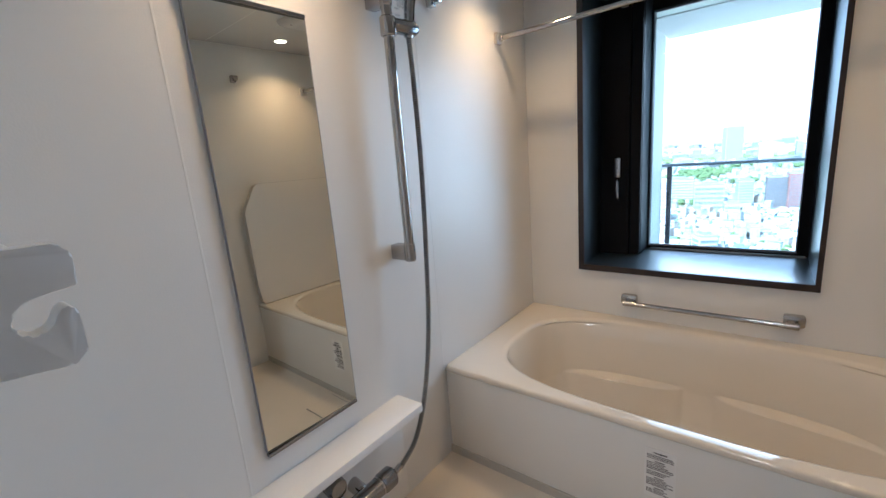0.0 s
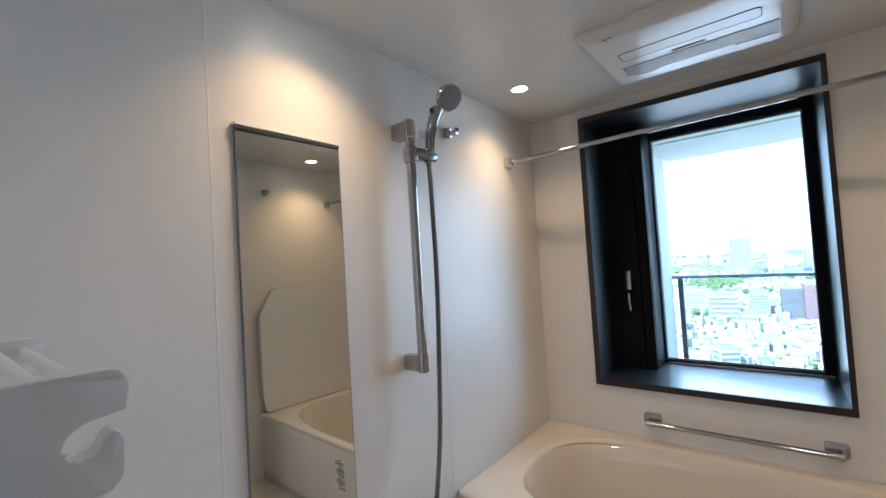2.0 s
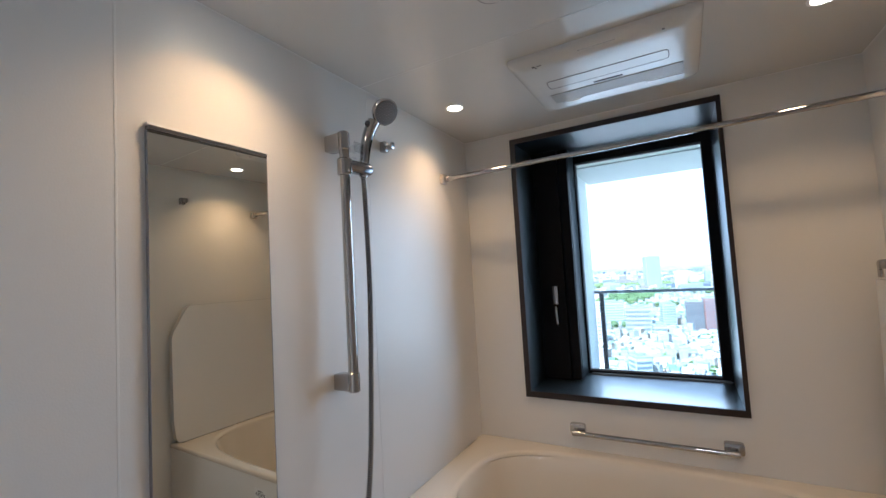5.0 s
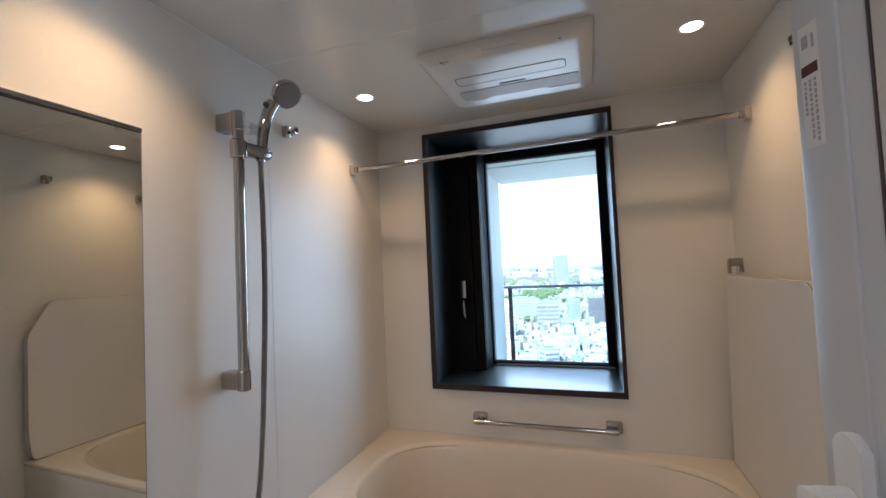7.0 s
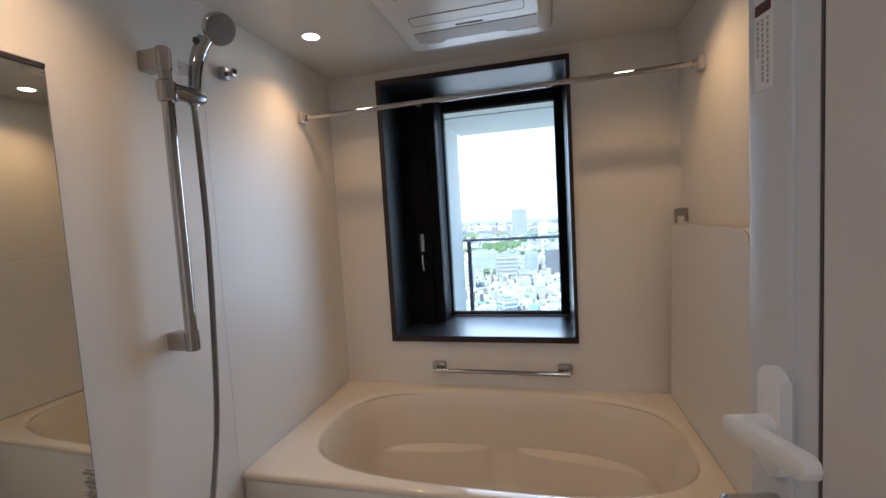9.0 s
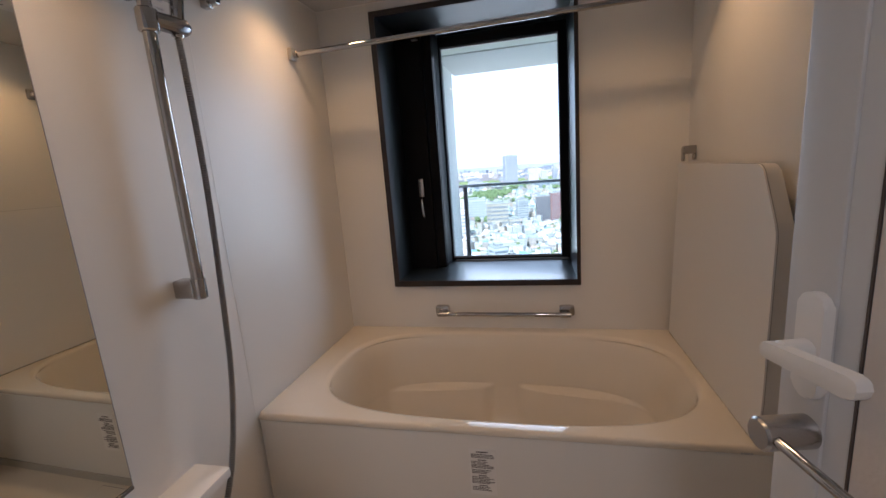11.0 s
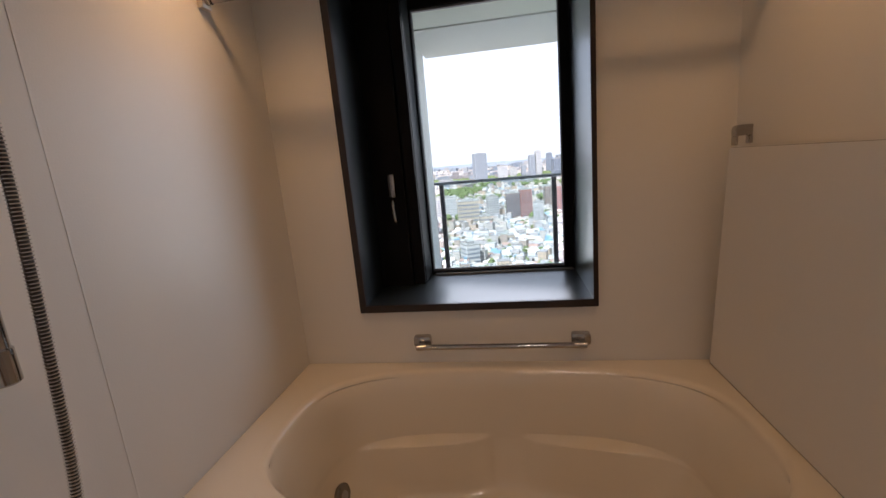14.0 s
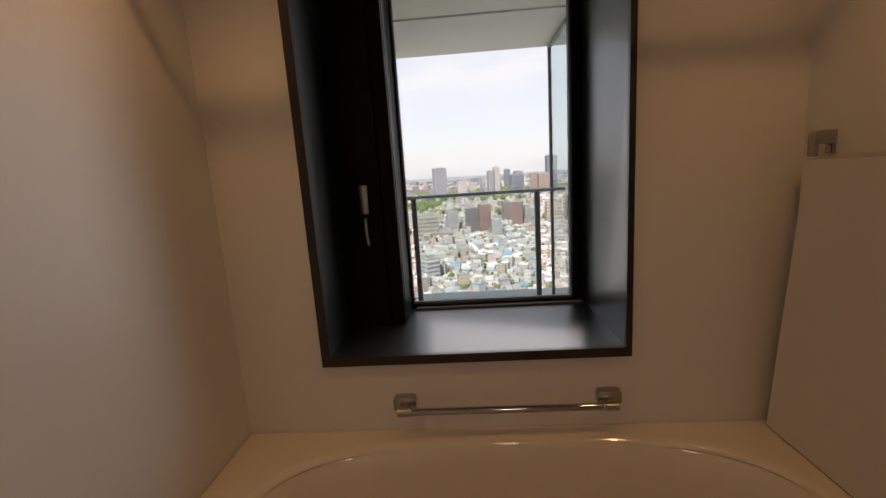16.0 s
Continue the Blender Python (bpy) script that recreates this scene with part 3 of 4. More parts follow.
# ---- shower ----
def shower_set():
    s = thing("shower_rail", "chrome slide rail with hand shower and long hose on the wall", "shower", (0.0, 0.96, 0.95))
    bx_, by = 0.068, 0.972
    top, bot = 1.736, 0.922
    part("rail", rod((bx_, by, bot + 0.005), (bx_, by, top - 0.01), 0.0160, 24), CHROME, s, "polished chrome slide rail", True)
    for z, h, nm in ((1.684, 0.053, "top_bracket"), (0.920, 0.050, "bottom_bracket")):
        part(nm, bx((0.0005, by - 0.020, z), (bx_ - 0.004, by + 0.020, z + h), 0.004), BRUSHED, s, "satin square wall bracket", True)
    for z in (1.682, 0.916):
        part("end_cap", rod((bx_, by, z), (bx_, by, z + 0.060), 0.0190, 20, 0.003), CHROME, s, "chrome end sleeve", True)
    sl = part("slider", rod((bx_, by, 1.600), (bx_, by, 1.654), 0.0240, 22, 0.003), CHROME, s, "chrome height slider", True)
    arm = sweep(bmesh.new(), [(bx_ + 0.004, by + 0.012, 1.632), (bx_ + 0.012, by + 0.045, 1.631), (bx_ + 0.02, by + 0.088, 1.630), (bx_ + 0.022, by + 0.102, 1.630)], [0.022, 0.022, 0.023, 0.015], 20)
    part("holder", arm, DARK_CHROME, s, "smoked chrome holder arm", True)
    hx, hy = bx_ + 0.018, by + 0.078
    path = smooth_path([(hx - 0.006, hy - 0.004, 1.605), (hx, hy - 0.002, 1.648), (hx + 0.006, hy + 0.002, 1.706), (hx + 0.014, hy + 0.012, 1.755), (hx + 0.026, hy + 0.026, 1.796)], 8)
    n = len(path)
    part("handle", sweep(bmesh.new(), path, [0.0145 + 0.0065 * (k / (n - 1)) for k in range(n)], 22), CHROME, s, "chrome curved handle", True)
    part("button", rod((hx + 0.020, hy - 0.004, 1.775), (hx + 0.024, hy - 0.003, 1.791), 0.008, 14, 0.003), PRINT, s, "small black button", True)
    face = Vector((0.74, -0.30, -0.60)).normalized()
    c = Vector((hx + 0.050, hy + 0.057, 1.835))
    bm = sweep(bmesh.new(), [c - face * 0.022, c - face * 0.018, c - face * 0.004, c + face * 0.008, c + face * 0.012], [0.018, 0.034, 0.046, 0.047, 0.044], 32)
    head = part("head", bm, CHROME, s, "round chrome shower head", True)
    bm = sweep(bmesh.new(), [c + face * 0.0122, c + face * 0.015, c + face * 0.0165], [0.0415, 0.0405, 0.034], 32)
    part("spray_plate", bm, GREY, head, "grey perforated spray plate", True)
    bm = bmesh.new()
    u = face.orthogonal().normalized()
    v = face.cross(u)
    for rad, cnt in ((0.008, 6), (0.017, 12), (0.026, 18), (0.034, 24)):
        for k in range(cnt):
            a = 2 * math.pi * k / cnt
            p = c + face * 0.0166 + (u * math.cos(a) + v * math.sin(a)) * rad
            sweep(bm, [p, p + face * 0.0012], 0.0011, 5)
    tagged(part("nozzles", bm, PRINT_GREY, head, "tiny dark nozzles"), kind="stuff")
    # corrugated hose
    pts = smooth_path([(hx - 0.004, hy - 0.006, 1.615), (0.095, 1.033, 1.50), (0.100, 1.029, 1.22), (0.100, 1.011, 0.88), (0.100, 0.988, 0.65), (0.103, 0.938, 0.455), (0.104, 0.872, 0.325), (0.100, 0.792, 0.266)], 40)
    fine = []
    length = 0
    step = 0.0016
    acc = 0.0
    prev = pts[0]
    fine.append(prev.copy())
    for p in pts[1:]:
        d = (p - prev).length
        while acc + d >= step:
            t = (step - acc) / d
            prev = prev.lerp(p, t)
            fine.append(prev.copy())
            d = (p - prev).length
            acc = 0.0
        acc += d
        prev = p
    part("hose", sweep(bmesh.new(), fine, [(0.0101, 0.0101, 0.0066, 0.0066)[k % 4] for k in range(len(fine))], 10), HOSE, s, "ribbed chrome flexible hose", False)
    # black tube added for the dark reflections and shade between chrome ribs
    part("hose_groove_dark", sweep(bmesh.new(), pts[::4] + [pts[-1]], 0.0078, 10), GAP, s, "black inner tube added to darken the grooves between ribs", True)
    part("hose_nut", rod((hx - 0.004, hy - 0.006, 1.597), (hx - 0.004, hy - 0.006, 1.612), 0.0100, 18, 0.002), CHROME, s, "", True)
    part("hang_tag", bx((0.088, 0.997, 1.680), (0.0885, 1.035, 1.715)), clear_glass("clear_film", (0.9, 0.9, 0.9)), s, "clear plastic tag")
    for y, z, wide in ((0.990, 1.7035, 0.028), (0.999, 1.681, 0.017), (0.984, 1.663, 0.034)):
        part("tag_edge", bx((0.074, y, z - 0.0012), (0.082, y + wide, z + 0.0012), 0.0005, 1), WHITE, s, "milky edge of the plastic tag")


shower_set()


def mixer():
    m = thing("shower_mixer", "smoked chrome thermostat mixer under the shelf", "tap", (0.0, 0.62, 0.27))
    body = rod((0.085, 0.40, 0.252), (0.085, 0.708, 0.252), 0.029, 28, 0.004)
    part("body", body, DARK_CHROME, m, "smoked chrome body", True)
    part("lever_end", rod((0.085, 0.710, 0.252), (0.085, 0.772, 0.252), 0.033, 28, 0.011), DARK_CHROME, m, "rounded end knob", True)
    part("ring", rod((0.085, 0.704, 0.252), (0.085, 0.711, 0.252), 0.0305, 28, 0.001), CHROME, m, "thin chrome ring", True)
    for y in (0.47, 0.66):
        part("wall_foot", rod((0.0006, y, 0.270), (0.066, y, 0.256), 0.022, 20, 0.003), CHROME, m, "chrome wall foot", True)
        part("flange", rod((0.0006, y, 0.270), (0.010, y, 0.270), 0.034, 24, 0.003), CHROME, m, "chrome flange", True)
    part("hose_outlet", rod((0.094, 0.757, 0.256), (0.100, 0.795, 0.275), 0.010, 16, 0.002), CHROME, m, "chrome hose outlet", True)
    bm = bmesh.new()
    ring = []
    for x, rad in ((0.021, 0.018), (0.030, 0.026), (0.062, 0.030), (0.074, 0.026), (0.076, 0.018)):
        ring.append([bm.verts.new((x, 0.575 + (rad + 0.0016 * (k % 2)) * math.cos(2 * math.pi * k / 24), 0.335 + (rad + 0.0016 * (k % 2)) * math.sin(2 * math.pi * k / 24))) for k in range(24)])
    for r0, r1 in zip(ring, ring[1:]):
        for k in range(24):
            bm.faces.new((r0[k], r0[(k + 1) % 24], r1[(k + 1) % 24], r1[k]))
    bm.faces.new(ring[0][::-1])
    bm.faces.new(ring[-1])
    part("flow_knob", bm, DARK_CHROME, m, "fluted smoked chrome knob", True)


mixer()


def shelf():
    s = thing("wall_shelf", "long narrow white ledge on the wall under the mirror", "shelf", (0.0, 0.5, 0.42))
    bm = outline_prism(bmesh.new(), rounded([(0.001, 0.10), (0.118, 0.10), (0.118, 0.908), (0.001, 0.908)], [0, 0.004, 0.006, 0]), "z", 0.415, 0.44, 0.003)
    part("shelf_top", bm, SHELF, s, "matt white ledge", True)
    part("under_panel", bx((0.0008, 0.104, 0.06), (0.020, 0.895, 0.4145), 0.003), APRON, s, "off-white panel under the ledge", True)


shelf()


# ---- ceiling fixtures ----
def downlight(x, y):
    d = thing("downlight", "round white recessed downlight, lit warm, in the ceiling", "ceiling light", (x, y, CEIL), group="ceiling downlights")
    bm = bmesh.new()
    prof = [(0.040, 0.0), (0.040, -0.002), (0.037, -0.0035), (0.032, -0.003), (0.030, 0.0)]
    rings = [[bm.verts.new((x + r * math.cos(2 * math.pi * k / 36), y + r * math.sin(2 * math.pi * k / 36), CEIL + z)) for k in range(36)] for r, z in prof]
    for r0, r1 in zip(rings, rings[1:]):
        for k in range(36):
            bm.faces.new((r0[k], r0[(k + 1) % 36], r1[(k + 1) % 36], r1[k]))
    part("trim_ring", bm, WHITE, d, "slim white ring", True)
    bm = sweep(bmesh.new(), [(x, y, CEIL - 0.0008), (x, y, CEIL - 0.0022)], 0.0300, 32)
    part("lens", bm, LAMP_FACE, d, "glowing frosted lens")


for lx, ly in DOWNLIGHTS:
    downlight(lx, ly)


def fan_unit():
    f = thing("bathroom_dryer", "white ceiling bathroom dryer with slotted air intake over the tub", "ventilation unit", (0.8, 1.53, CEIL))
    x0, x1, y0, y1 = 0.516, 1.092, 1.288, 1.778
    bm = bmesh.new()
    rects = [(0.0, -0.0005), (0.002, -0.012), (0.006, -0.018), (0.026, -0.030), (0.040, -0.035), (0.050, -0.036)]
    loops = []
    for inset, dz in rects:
        pts = rounded([(x0 + inset, y0 + inset), (x1 - inset, y0 + inset), (x1 - inset, y1 - inset), (x0 + inset, y1 - inset)], 0.025, 6)
        loops.append([bm.verts.new((u, v, CEIL + dz)) for u, v in pts])
    n = len(loops[0])
    for a, b in zip(loops, loops[1:]):
        for k in range(n):
            bm.faces.new((a[k], a[(k + 1) % n], b[(k + 1) % n], b[k]))
    bm.faces.new(loops[-1])
    part("cover", bm, FAN, f, "white moulded cover with sloped edges", True)
    zf = CEIL - 0.036
    flap = rounded([(0.606, 1.450), (1.000, 1.450), (1.000, 1.519), (0.606, 1.519)], 0.018, 6)
    ring = bmesh.new()
    inner = rounded([(0.6085, 1.4525), (0.9975, 1.4525), (0.9975, 1.5165), (0.6085, 1.5165)], 0.016, 6)
    for za, zb in ((zf - 0.0002, zf - 0.0014),):
        ov = [[ring.verts.new((u, v, z)) for u, v in flap] for z in (za, zb)]
        iv = [[ring.verts.new((u, v, z)) for u, v in inner] for z in (za, zb)]
        k = len(flap)
        for i in range(k):
            j = (i + 1) % k
            ring.faces.new((ov[0][i], ov[0][j], ov[1][j], ov[1][i]))
            ring.faces.new((iv[0][i], iv[1][i], iv[1][j], iv[0][j]))
            ring.faces.new((ov[1][i], ov[1][j], iv[1][j], iv[1][i]))
    part("flap_gap", ring, PRINT, f, "dark gap round the air flap")
    part("flap", outline_prism(bmesh.new(), inner, "z", zf - 0.0010, zf - 0.0002), FAN, f, "white air flap")
    part("slot", bx((0.755, 1.548, zf - 0.0012), (0.853, 1.560, zf - 0.0002)), PRINT, f, "dark sensor slot")
    part("intake", bx((0.590, 1.574, zf - 0.0008), (1.040, 1.664, zf - 0.0002)), GRILLE, f, "grey intake recess")
    for k in range(12):
        y = 1.5765 + k * 0.0073
        part("louvre", bx((0.590, y, zf - 0.0028), (1.040, y + 0.0030, zf - 0.0009)), FAN, f)
    for xx, wide in ((0.622, 0.066), (0.924, 0.118)):
        part("clip", bx((xx, 1.669, zf - 0.004), (xx + wide, 1.678, zf), 0.001, 1), WHITE, f, "small white clip")
    bars(f, [(0.765 + 0.009 * k, 1.285, 0.772 + 0.009 * k, 1.291) for k in range(11)] + [(0.752, 1.283, 0.760, 1.293)], PRINT_GREY, "z", zf - 0.0002, 0.0004, "lettering")
    bars(f, [(0.600, 1.308, 0.612, 1.316), (0.615, 1.310, 0.632, 1.314), (0.608, 1.322, 0.613, 1.327)], PRINT, "z", zf - 0.0002, 0.0006, "indicator")
    bars(f, [(0.986, 1.310, 0.994, 1.318)], PRINT, "z", zf - 0.0002, 0.0006, "indicator")


fan_unit()


def ceiling_hatch():
    h = thing("ceiling_hatch", "square white access hatch with a dark hairline in the ceiling", "access hatch", (0.79, 0.76, CEIL))
    a = rounded([(0.578, 0.545), (1.008, 0.545), (1.008, 0.978), (0.578, 0.978)], 0.05, 8)
    b = [(0.793 + (u - 0.793) * 0.986, 0.7615 + (v - 0.7615) * 0.986) for u, v in a]
    part("gap", outline_prism(bmesh.new(), a, "z", CEIL - 0.0012, CEIL - 0.0004), PRINT, h, "dark hairline")
    part("hatch_panel", outline_prism(bmesh.new(), b, "z", CEIL - 0.0030, CEIL - 0.0013, 0.0006, 1), CEILING, h, "glossy white panel", True)


ceiling_hatch()


# ---- door ----
def door():
    d = thing("door_1", "white aluminium bathroom door standing open, with lever and towel bar", "door", (1.305, 0.58, 0.03))
    d["kind"] = "structure"
    x0, x1 = 1.305, 1.337
    y0, y1, z0, z1 = 0.012, 0.612, 0.055, 1.915
    part("lock_stile", bx((x0, 0.546, z0), (x1, y1, z1), 0.003), DOOR_ALU, d, "flat grey-white stile", True)
    bm = outline_prism(bmesh.new(), [(x0 + 0.004, 0.5456), (x1 - 0.002, 0.5456), (x1 - 0.002, 0.521), (x0 + 0.010, 0.521)], "z", z0, z1)
    part("stile_bevel", bm, DOOR_ALU, d, "sloped inner edge of the stile")
    part("hinge_stile", bx((x0, y0, z0), (x1, 0.066, z1), 0.003), DOOR_ALU, d, "flat grey-white stile", True)
    part("top_rail", bx((x0, 0.0665, z1 - 0.07), (x1, 0.5205, z1), 0.003), DOOR_ALU, d, "", True)
    part("bottom_rail", bx((x0, 0.0665, z0), (x1, 0.5205, z0 + 0.12), 0.003), DOOR_ALU, d, "", True)
    part("gasket", bx((x0 + 0.0085, 0.5180, z0 + 0.121), (x0 + 0.0105, 0.5205, z1 - 0.071)), mat("gasket_brown", (0.10, 0.08, 0.075), 0.6), d, "dark gasket line")
    part("door_panel", bx((x0 + 0.009, 0.0665, z0 + 0.121), (x0 + 0.014, 0.516, z1 - 0.071)), DOOR_PANEL, d, "smooth milky panel")
    esc = outline_prism(bmesh.new(), rounded([(0.544, 0.950), (0.580, 0.950), (0.580, 1.077), (0.544, 1.077)], 0.0175, 8), "x", x0 - 0.013, x0 - 0.0003, 0.003)
    part("escutcheon", esc, WHITE, d, "white rounded escutcheon", True)
    part("spindle", rod((x0 - 0.045, 0.560, 1.010), (x0 - 0.012, 0.560, 1.010), 0.0125, 24, 0.002), WHITE, d, "white round lever neck", True)
    lev = outline_prism(bmesh.new(), rounded([(0.457, 1.006), (0.577, 0.998), (0.577, 1.017), (0.457, 1.030)], [0.012, 0.007, 0.007, 0.012], 6), "x", x0 - 0.055, x0 - 0.039, 0.004)
    part("door_handle", lev, WHITE, d, "white flat lever handle", True)
    for y in (0.560, 0.036):
        part("bar_post", rod((x0 - 0.062, y, 0.905), (x0 - 0.0005, y, 0.905), 0.0200, 28, 0.003), BRUSHED, d, "satin round towel bar post", True)
    part("towel_bar", rod((x0 - 0.052, 0.552, 0.907), (x0 - 0.052, 0.044, 0.907), 0.0060, 16), CHROME, d, "thin chrome towel bar", True)
    part("label_film", bx((x0 - 0.0006, 0.571, 1.390), (x0 - 0.0001, 0.600, 1.532)), LABEL, d, "translucent caution label")
    rows = []
    rng = random.Random(8)
    bars(d, [(0.5857, 1.506, 0.5950, 1.521), (0.5766, 1.503, 0.5800, 1.519)], PRINT_GREY, "x", x0 - 0.0007, 0.0004, "pictogram")
    bars(d, [(0.5737, 1.474, 0.5983, 1.486)], mat("label_maroon", (0.10, 0.03, 0.03), 0.6), "x", x0 - 0.0007, 0.0004, "warning_bar")
    for y, lo in ((0.594, 1.428), (0.5864, 1.402), (0.5788, 1.396)):
        z = 1.468
        while z > lo:
            h = rng.uniform(0.0030, 0.0058)
            rows.append((y - 0.0016, z - h, y + 0.0016, z))
            z -= h + rng.uniform(0.0012, 0.0024)
    bars(d, rows, PRINT_GREY, "x", x0 - 0.0007, 0.0004, "print_mark")
    d.rotation_euler = (0, 0, radians(11.5))
    d.location = (1.289, 0.58, 0.008)


door()
bm = bmesh.new()
box(bm, (DX0 - 0.03, -0.135, 0), (DX0, -0.0285, DZ1 + 0.03), 0.003)
box(bm, (DX1, -0.135, 0), (DX1 + 0.03, -0.0285, DZ1 + 0.03), 0.003)
box(bm, (DX0, -0.135, DZ1), (DX1, -0.0285, DZ1 + 0.03), 0.003)
structure("door_frame", bm, DOOR_ALU, "white aluminium door frame")


# ---- folding towel rack beside the door ----
def wall_rack():
    r = thing("towel_rack", "white plastic towel rack with two notched arms beside the door", "towel rack", (0.5, ENTRY, 1.19))
    prof = [(-0.0295, 1.160), (0.031, 1.153), (0.038, 1.160), (0.038, 1.186), (0.034, 1.191), (0.029, 1.188), (0.026, 1.181), (0.020, 1.176), (0.013, 1.177), (0.0085, 1.183),
            (0.0085, 1.190), (0.012, 1.196), (0.020, 1.199), (0.041, 1.201), (0.042, 1.220), (0.036, 1.228), (-0.0295, 1.230)]
    for x in (0.650, 0.345):
        bm = outline_prism(bmesh.new(), rounded(prof, [0] + [0.0023] * 15 + [0], 3), "x", x - 0.009, x + 0.009, 0.0012, 2)
        part("arm", bm, WHITE, r, "white notched arm", True)
        part("wall_plate", bx((x - 0.014, -0.0298, 1.120), (x + 0.014, -0.024, 1.250), 0.002), WHITE, r, "white wall plate", True)
    for y, z in ((0.026, 1.214), (0.004, 1.216)):
        part("rod", rod((0.3545, y, z), (0.6405, y, z), 0.0055, 16), WHITE, r, "thin white rod", True)
    r.location.z -= 0.018


wall_rack()


def remote_panel():
    r = thing("bath_remote", "small white bath control panel on the wall", "control panel", (1.6, 1.06, 0.72))
    part("case", bx((1.586, 1.010, 0.655), (1.5997, 1.070, 0.795), 0.004), WHITE, r, "white plastic case", True)
    part("screen", bx((1.5852, 1.026, 0.752), (1.5859, 1.050, 0.778)), PRINT, r, "small grey screen")


remote_panel()
drain = thing("floor_drain", "square beige drain cover in the floor", "floor drain", (0.79, 1.08, 0.026))
part("drain_frame", bx((0.70, 1.00, 0.0252), (0.87, 1.165, 0.0275), 0.001, 1), GREY, drain, "thin grey frame")
part("drain_cover", bx((0.706, 1.006, 0.0277), (0.864, 1.159, 0.031), 0.001, 1), FLOOR, drain, "beige cover plate")


# ---- balcony ----
structure("balcony_wall", bx((-0.6, OUT, -0.6), (0.276, 3.88, 2.6)), CONCRETE, "pale painted balcony side wall")
structure("outer_wall", bx((-0.6, 2.30, -6), (-0.125, OUT, 2.6)), CONCRETE)
bm = bmesh.new()
box(bm, (0.276, OUT, 2.02), (4.5, 3.265, 2.6))
structure("soffit", bm, SOFFIT, "cream balcony soffit")
structure("soffit_groove", bx((0.276, 3.265, 2.03), (4.5, 3.28, 2.6)), RAIL, "dark drip groove in the soffit")
structure("soffit_edge", bx((0.276, 3.28, 2.014), (4.5, 4.0, 2.6)), CONCRETE, "grey slab edge over the balcony")
structure("balcony_slab", bx((-0.6, OUT, -0.1), (4.5, 4.25, 0.1)), BALC_FLOOR, "grey balcony floor")
structure("balcony_kerb", bx((0.276, 3.76, 0.1), (4.5, 4.3, 0.184), 0.01), BALC_FLOOR, "grey balcony upstand")


def railing():
    r = thing("balcony_railing", "dark balcony railing with grey top rail and glass infill", "railing", (0.8, 3.9, 0.1))
    part("top_rail", bx((0.05, 3.885, 1.016), (1.42, 3.935, 1.039), 0.003), RAIL_TOP, r, "grey flat top rail", True)
    part("bottom_rail", bx((0.05, 3.890, 0.1845), (1.42, 3.925, 0.210), 0.002), RAIL, r)
    for x, half in ((0.187, 0.007), (0.330, 0.018), (1.226, 0.018)):
        part("post", bx((x - half, 3.892, 0.2105), (x + half, 3.928, 1.0155), 0.002, 1), RAIL, r, "dark square post")
    g = part("glass_infill", bx((0.350, 3.9, 0.211), (1.206, 3.908, 1.015)), RAIL_GLASS, r, "clear glass infill")
    g.visible_shadow = False


def screen():
    r = thing("glass_screen", "tall framed glass screen at the end of the balcony", "glass screen", (1.34, 3.6, 0.2))
    part("frame_post", bx((1.330, 3.937, 0.1845), (1.352, 3.965, 2.013), 0.002, 1), RAIL, r, "grey upright")
    part("top_bar", bx((1.330, 2.95, 1.985), (1.352, 3.9365, 2.010), 0.002, 1), RAIL_TOP, r, "grey top bar")
    g = part("screen_glass", bx((1.337, 2.95, 0.101), (1.345, 3.884, 1.9845)), RAIL_GLASS, r, "faintly green glass")
    g.visible_shadow = False


railing()
screen()


# ---- city ----
DROP = -88.0
EYE0 = (0.74, 0.82)
rng = random.Random(11)


def tone(name, base, rough=0.8):
    """A building paint that differs a little from one object to the next."""
    return mat(name, base, rough, vary=0.10, scale=0.12, bump_scale=2.0, fine=0.05)


def random_tone(name, colors):
    m = bpy.data.materials.new(name)
    m.use_nodes = True
    nt = m.node_tree
    b = nt.nodes["Principled BSDF"]
    b.inputs["Roughness"].default_value = 0.8
    geo = nt.nodes.new("ShaderNodeNewGeometry")
    ramp = nt.nodes.new("ShaderNodeValToRGB")
    ramp.color_ramp.interpolation = "CONSTANT"
    while len(ramp.color_ramp.elements) < len(colors):
        ramp.color_ramp.elements.new(0.5)
    for i, c in enumerate(colors):
        ramp.color_ramp.elements[i].position = i / len(colors)
        ramp.color_ramp.elements[i].color = (*c, 1)
    nt.links.new(geo.outputs["Random Per Island"], ramp.inputs["Fac"])
    nt.links.new(ramp.outputs["Color"], b.inputs["Base Color"])
    return m


HAZE = mat("far_city_ground", (0.17, 0.185, 0.16), 0.95, vary=0.35, scale=0.02, bump_scale=0.08, fine=0.3)
bm = bmesh.new()
box(bm, (-9000, -200, DROP - 2), (9000, 12000, DROP))
structure("ground", bm, HAZE, "grey city ground reaching the horizon")

ROOFS = random_tone("house_roofs", [(0.298, 0.305, 0.329), (0.515, 0.515, 0.507), (0.234, 0.250, 0.281), (0.407, 0.351, 0.320), (0.579, 0.571, 0.547), (0.373, 0.404, 0.436), (0.226, 0.226, 0.234), (0.481, 0.458, 0.411), (0.338, 0.346, 0.338), (0.166, 0.302, 0.420), (0.368, 0.259, 0.226), (0.672, 0.672, 0.664), (0.325, 0.372, 0.348), (0.380, 0.395, 0.419), (0.272, 0.272, 0.280), (0.451, 0.451, 0.459)])
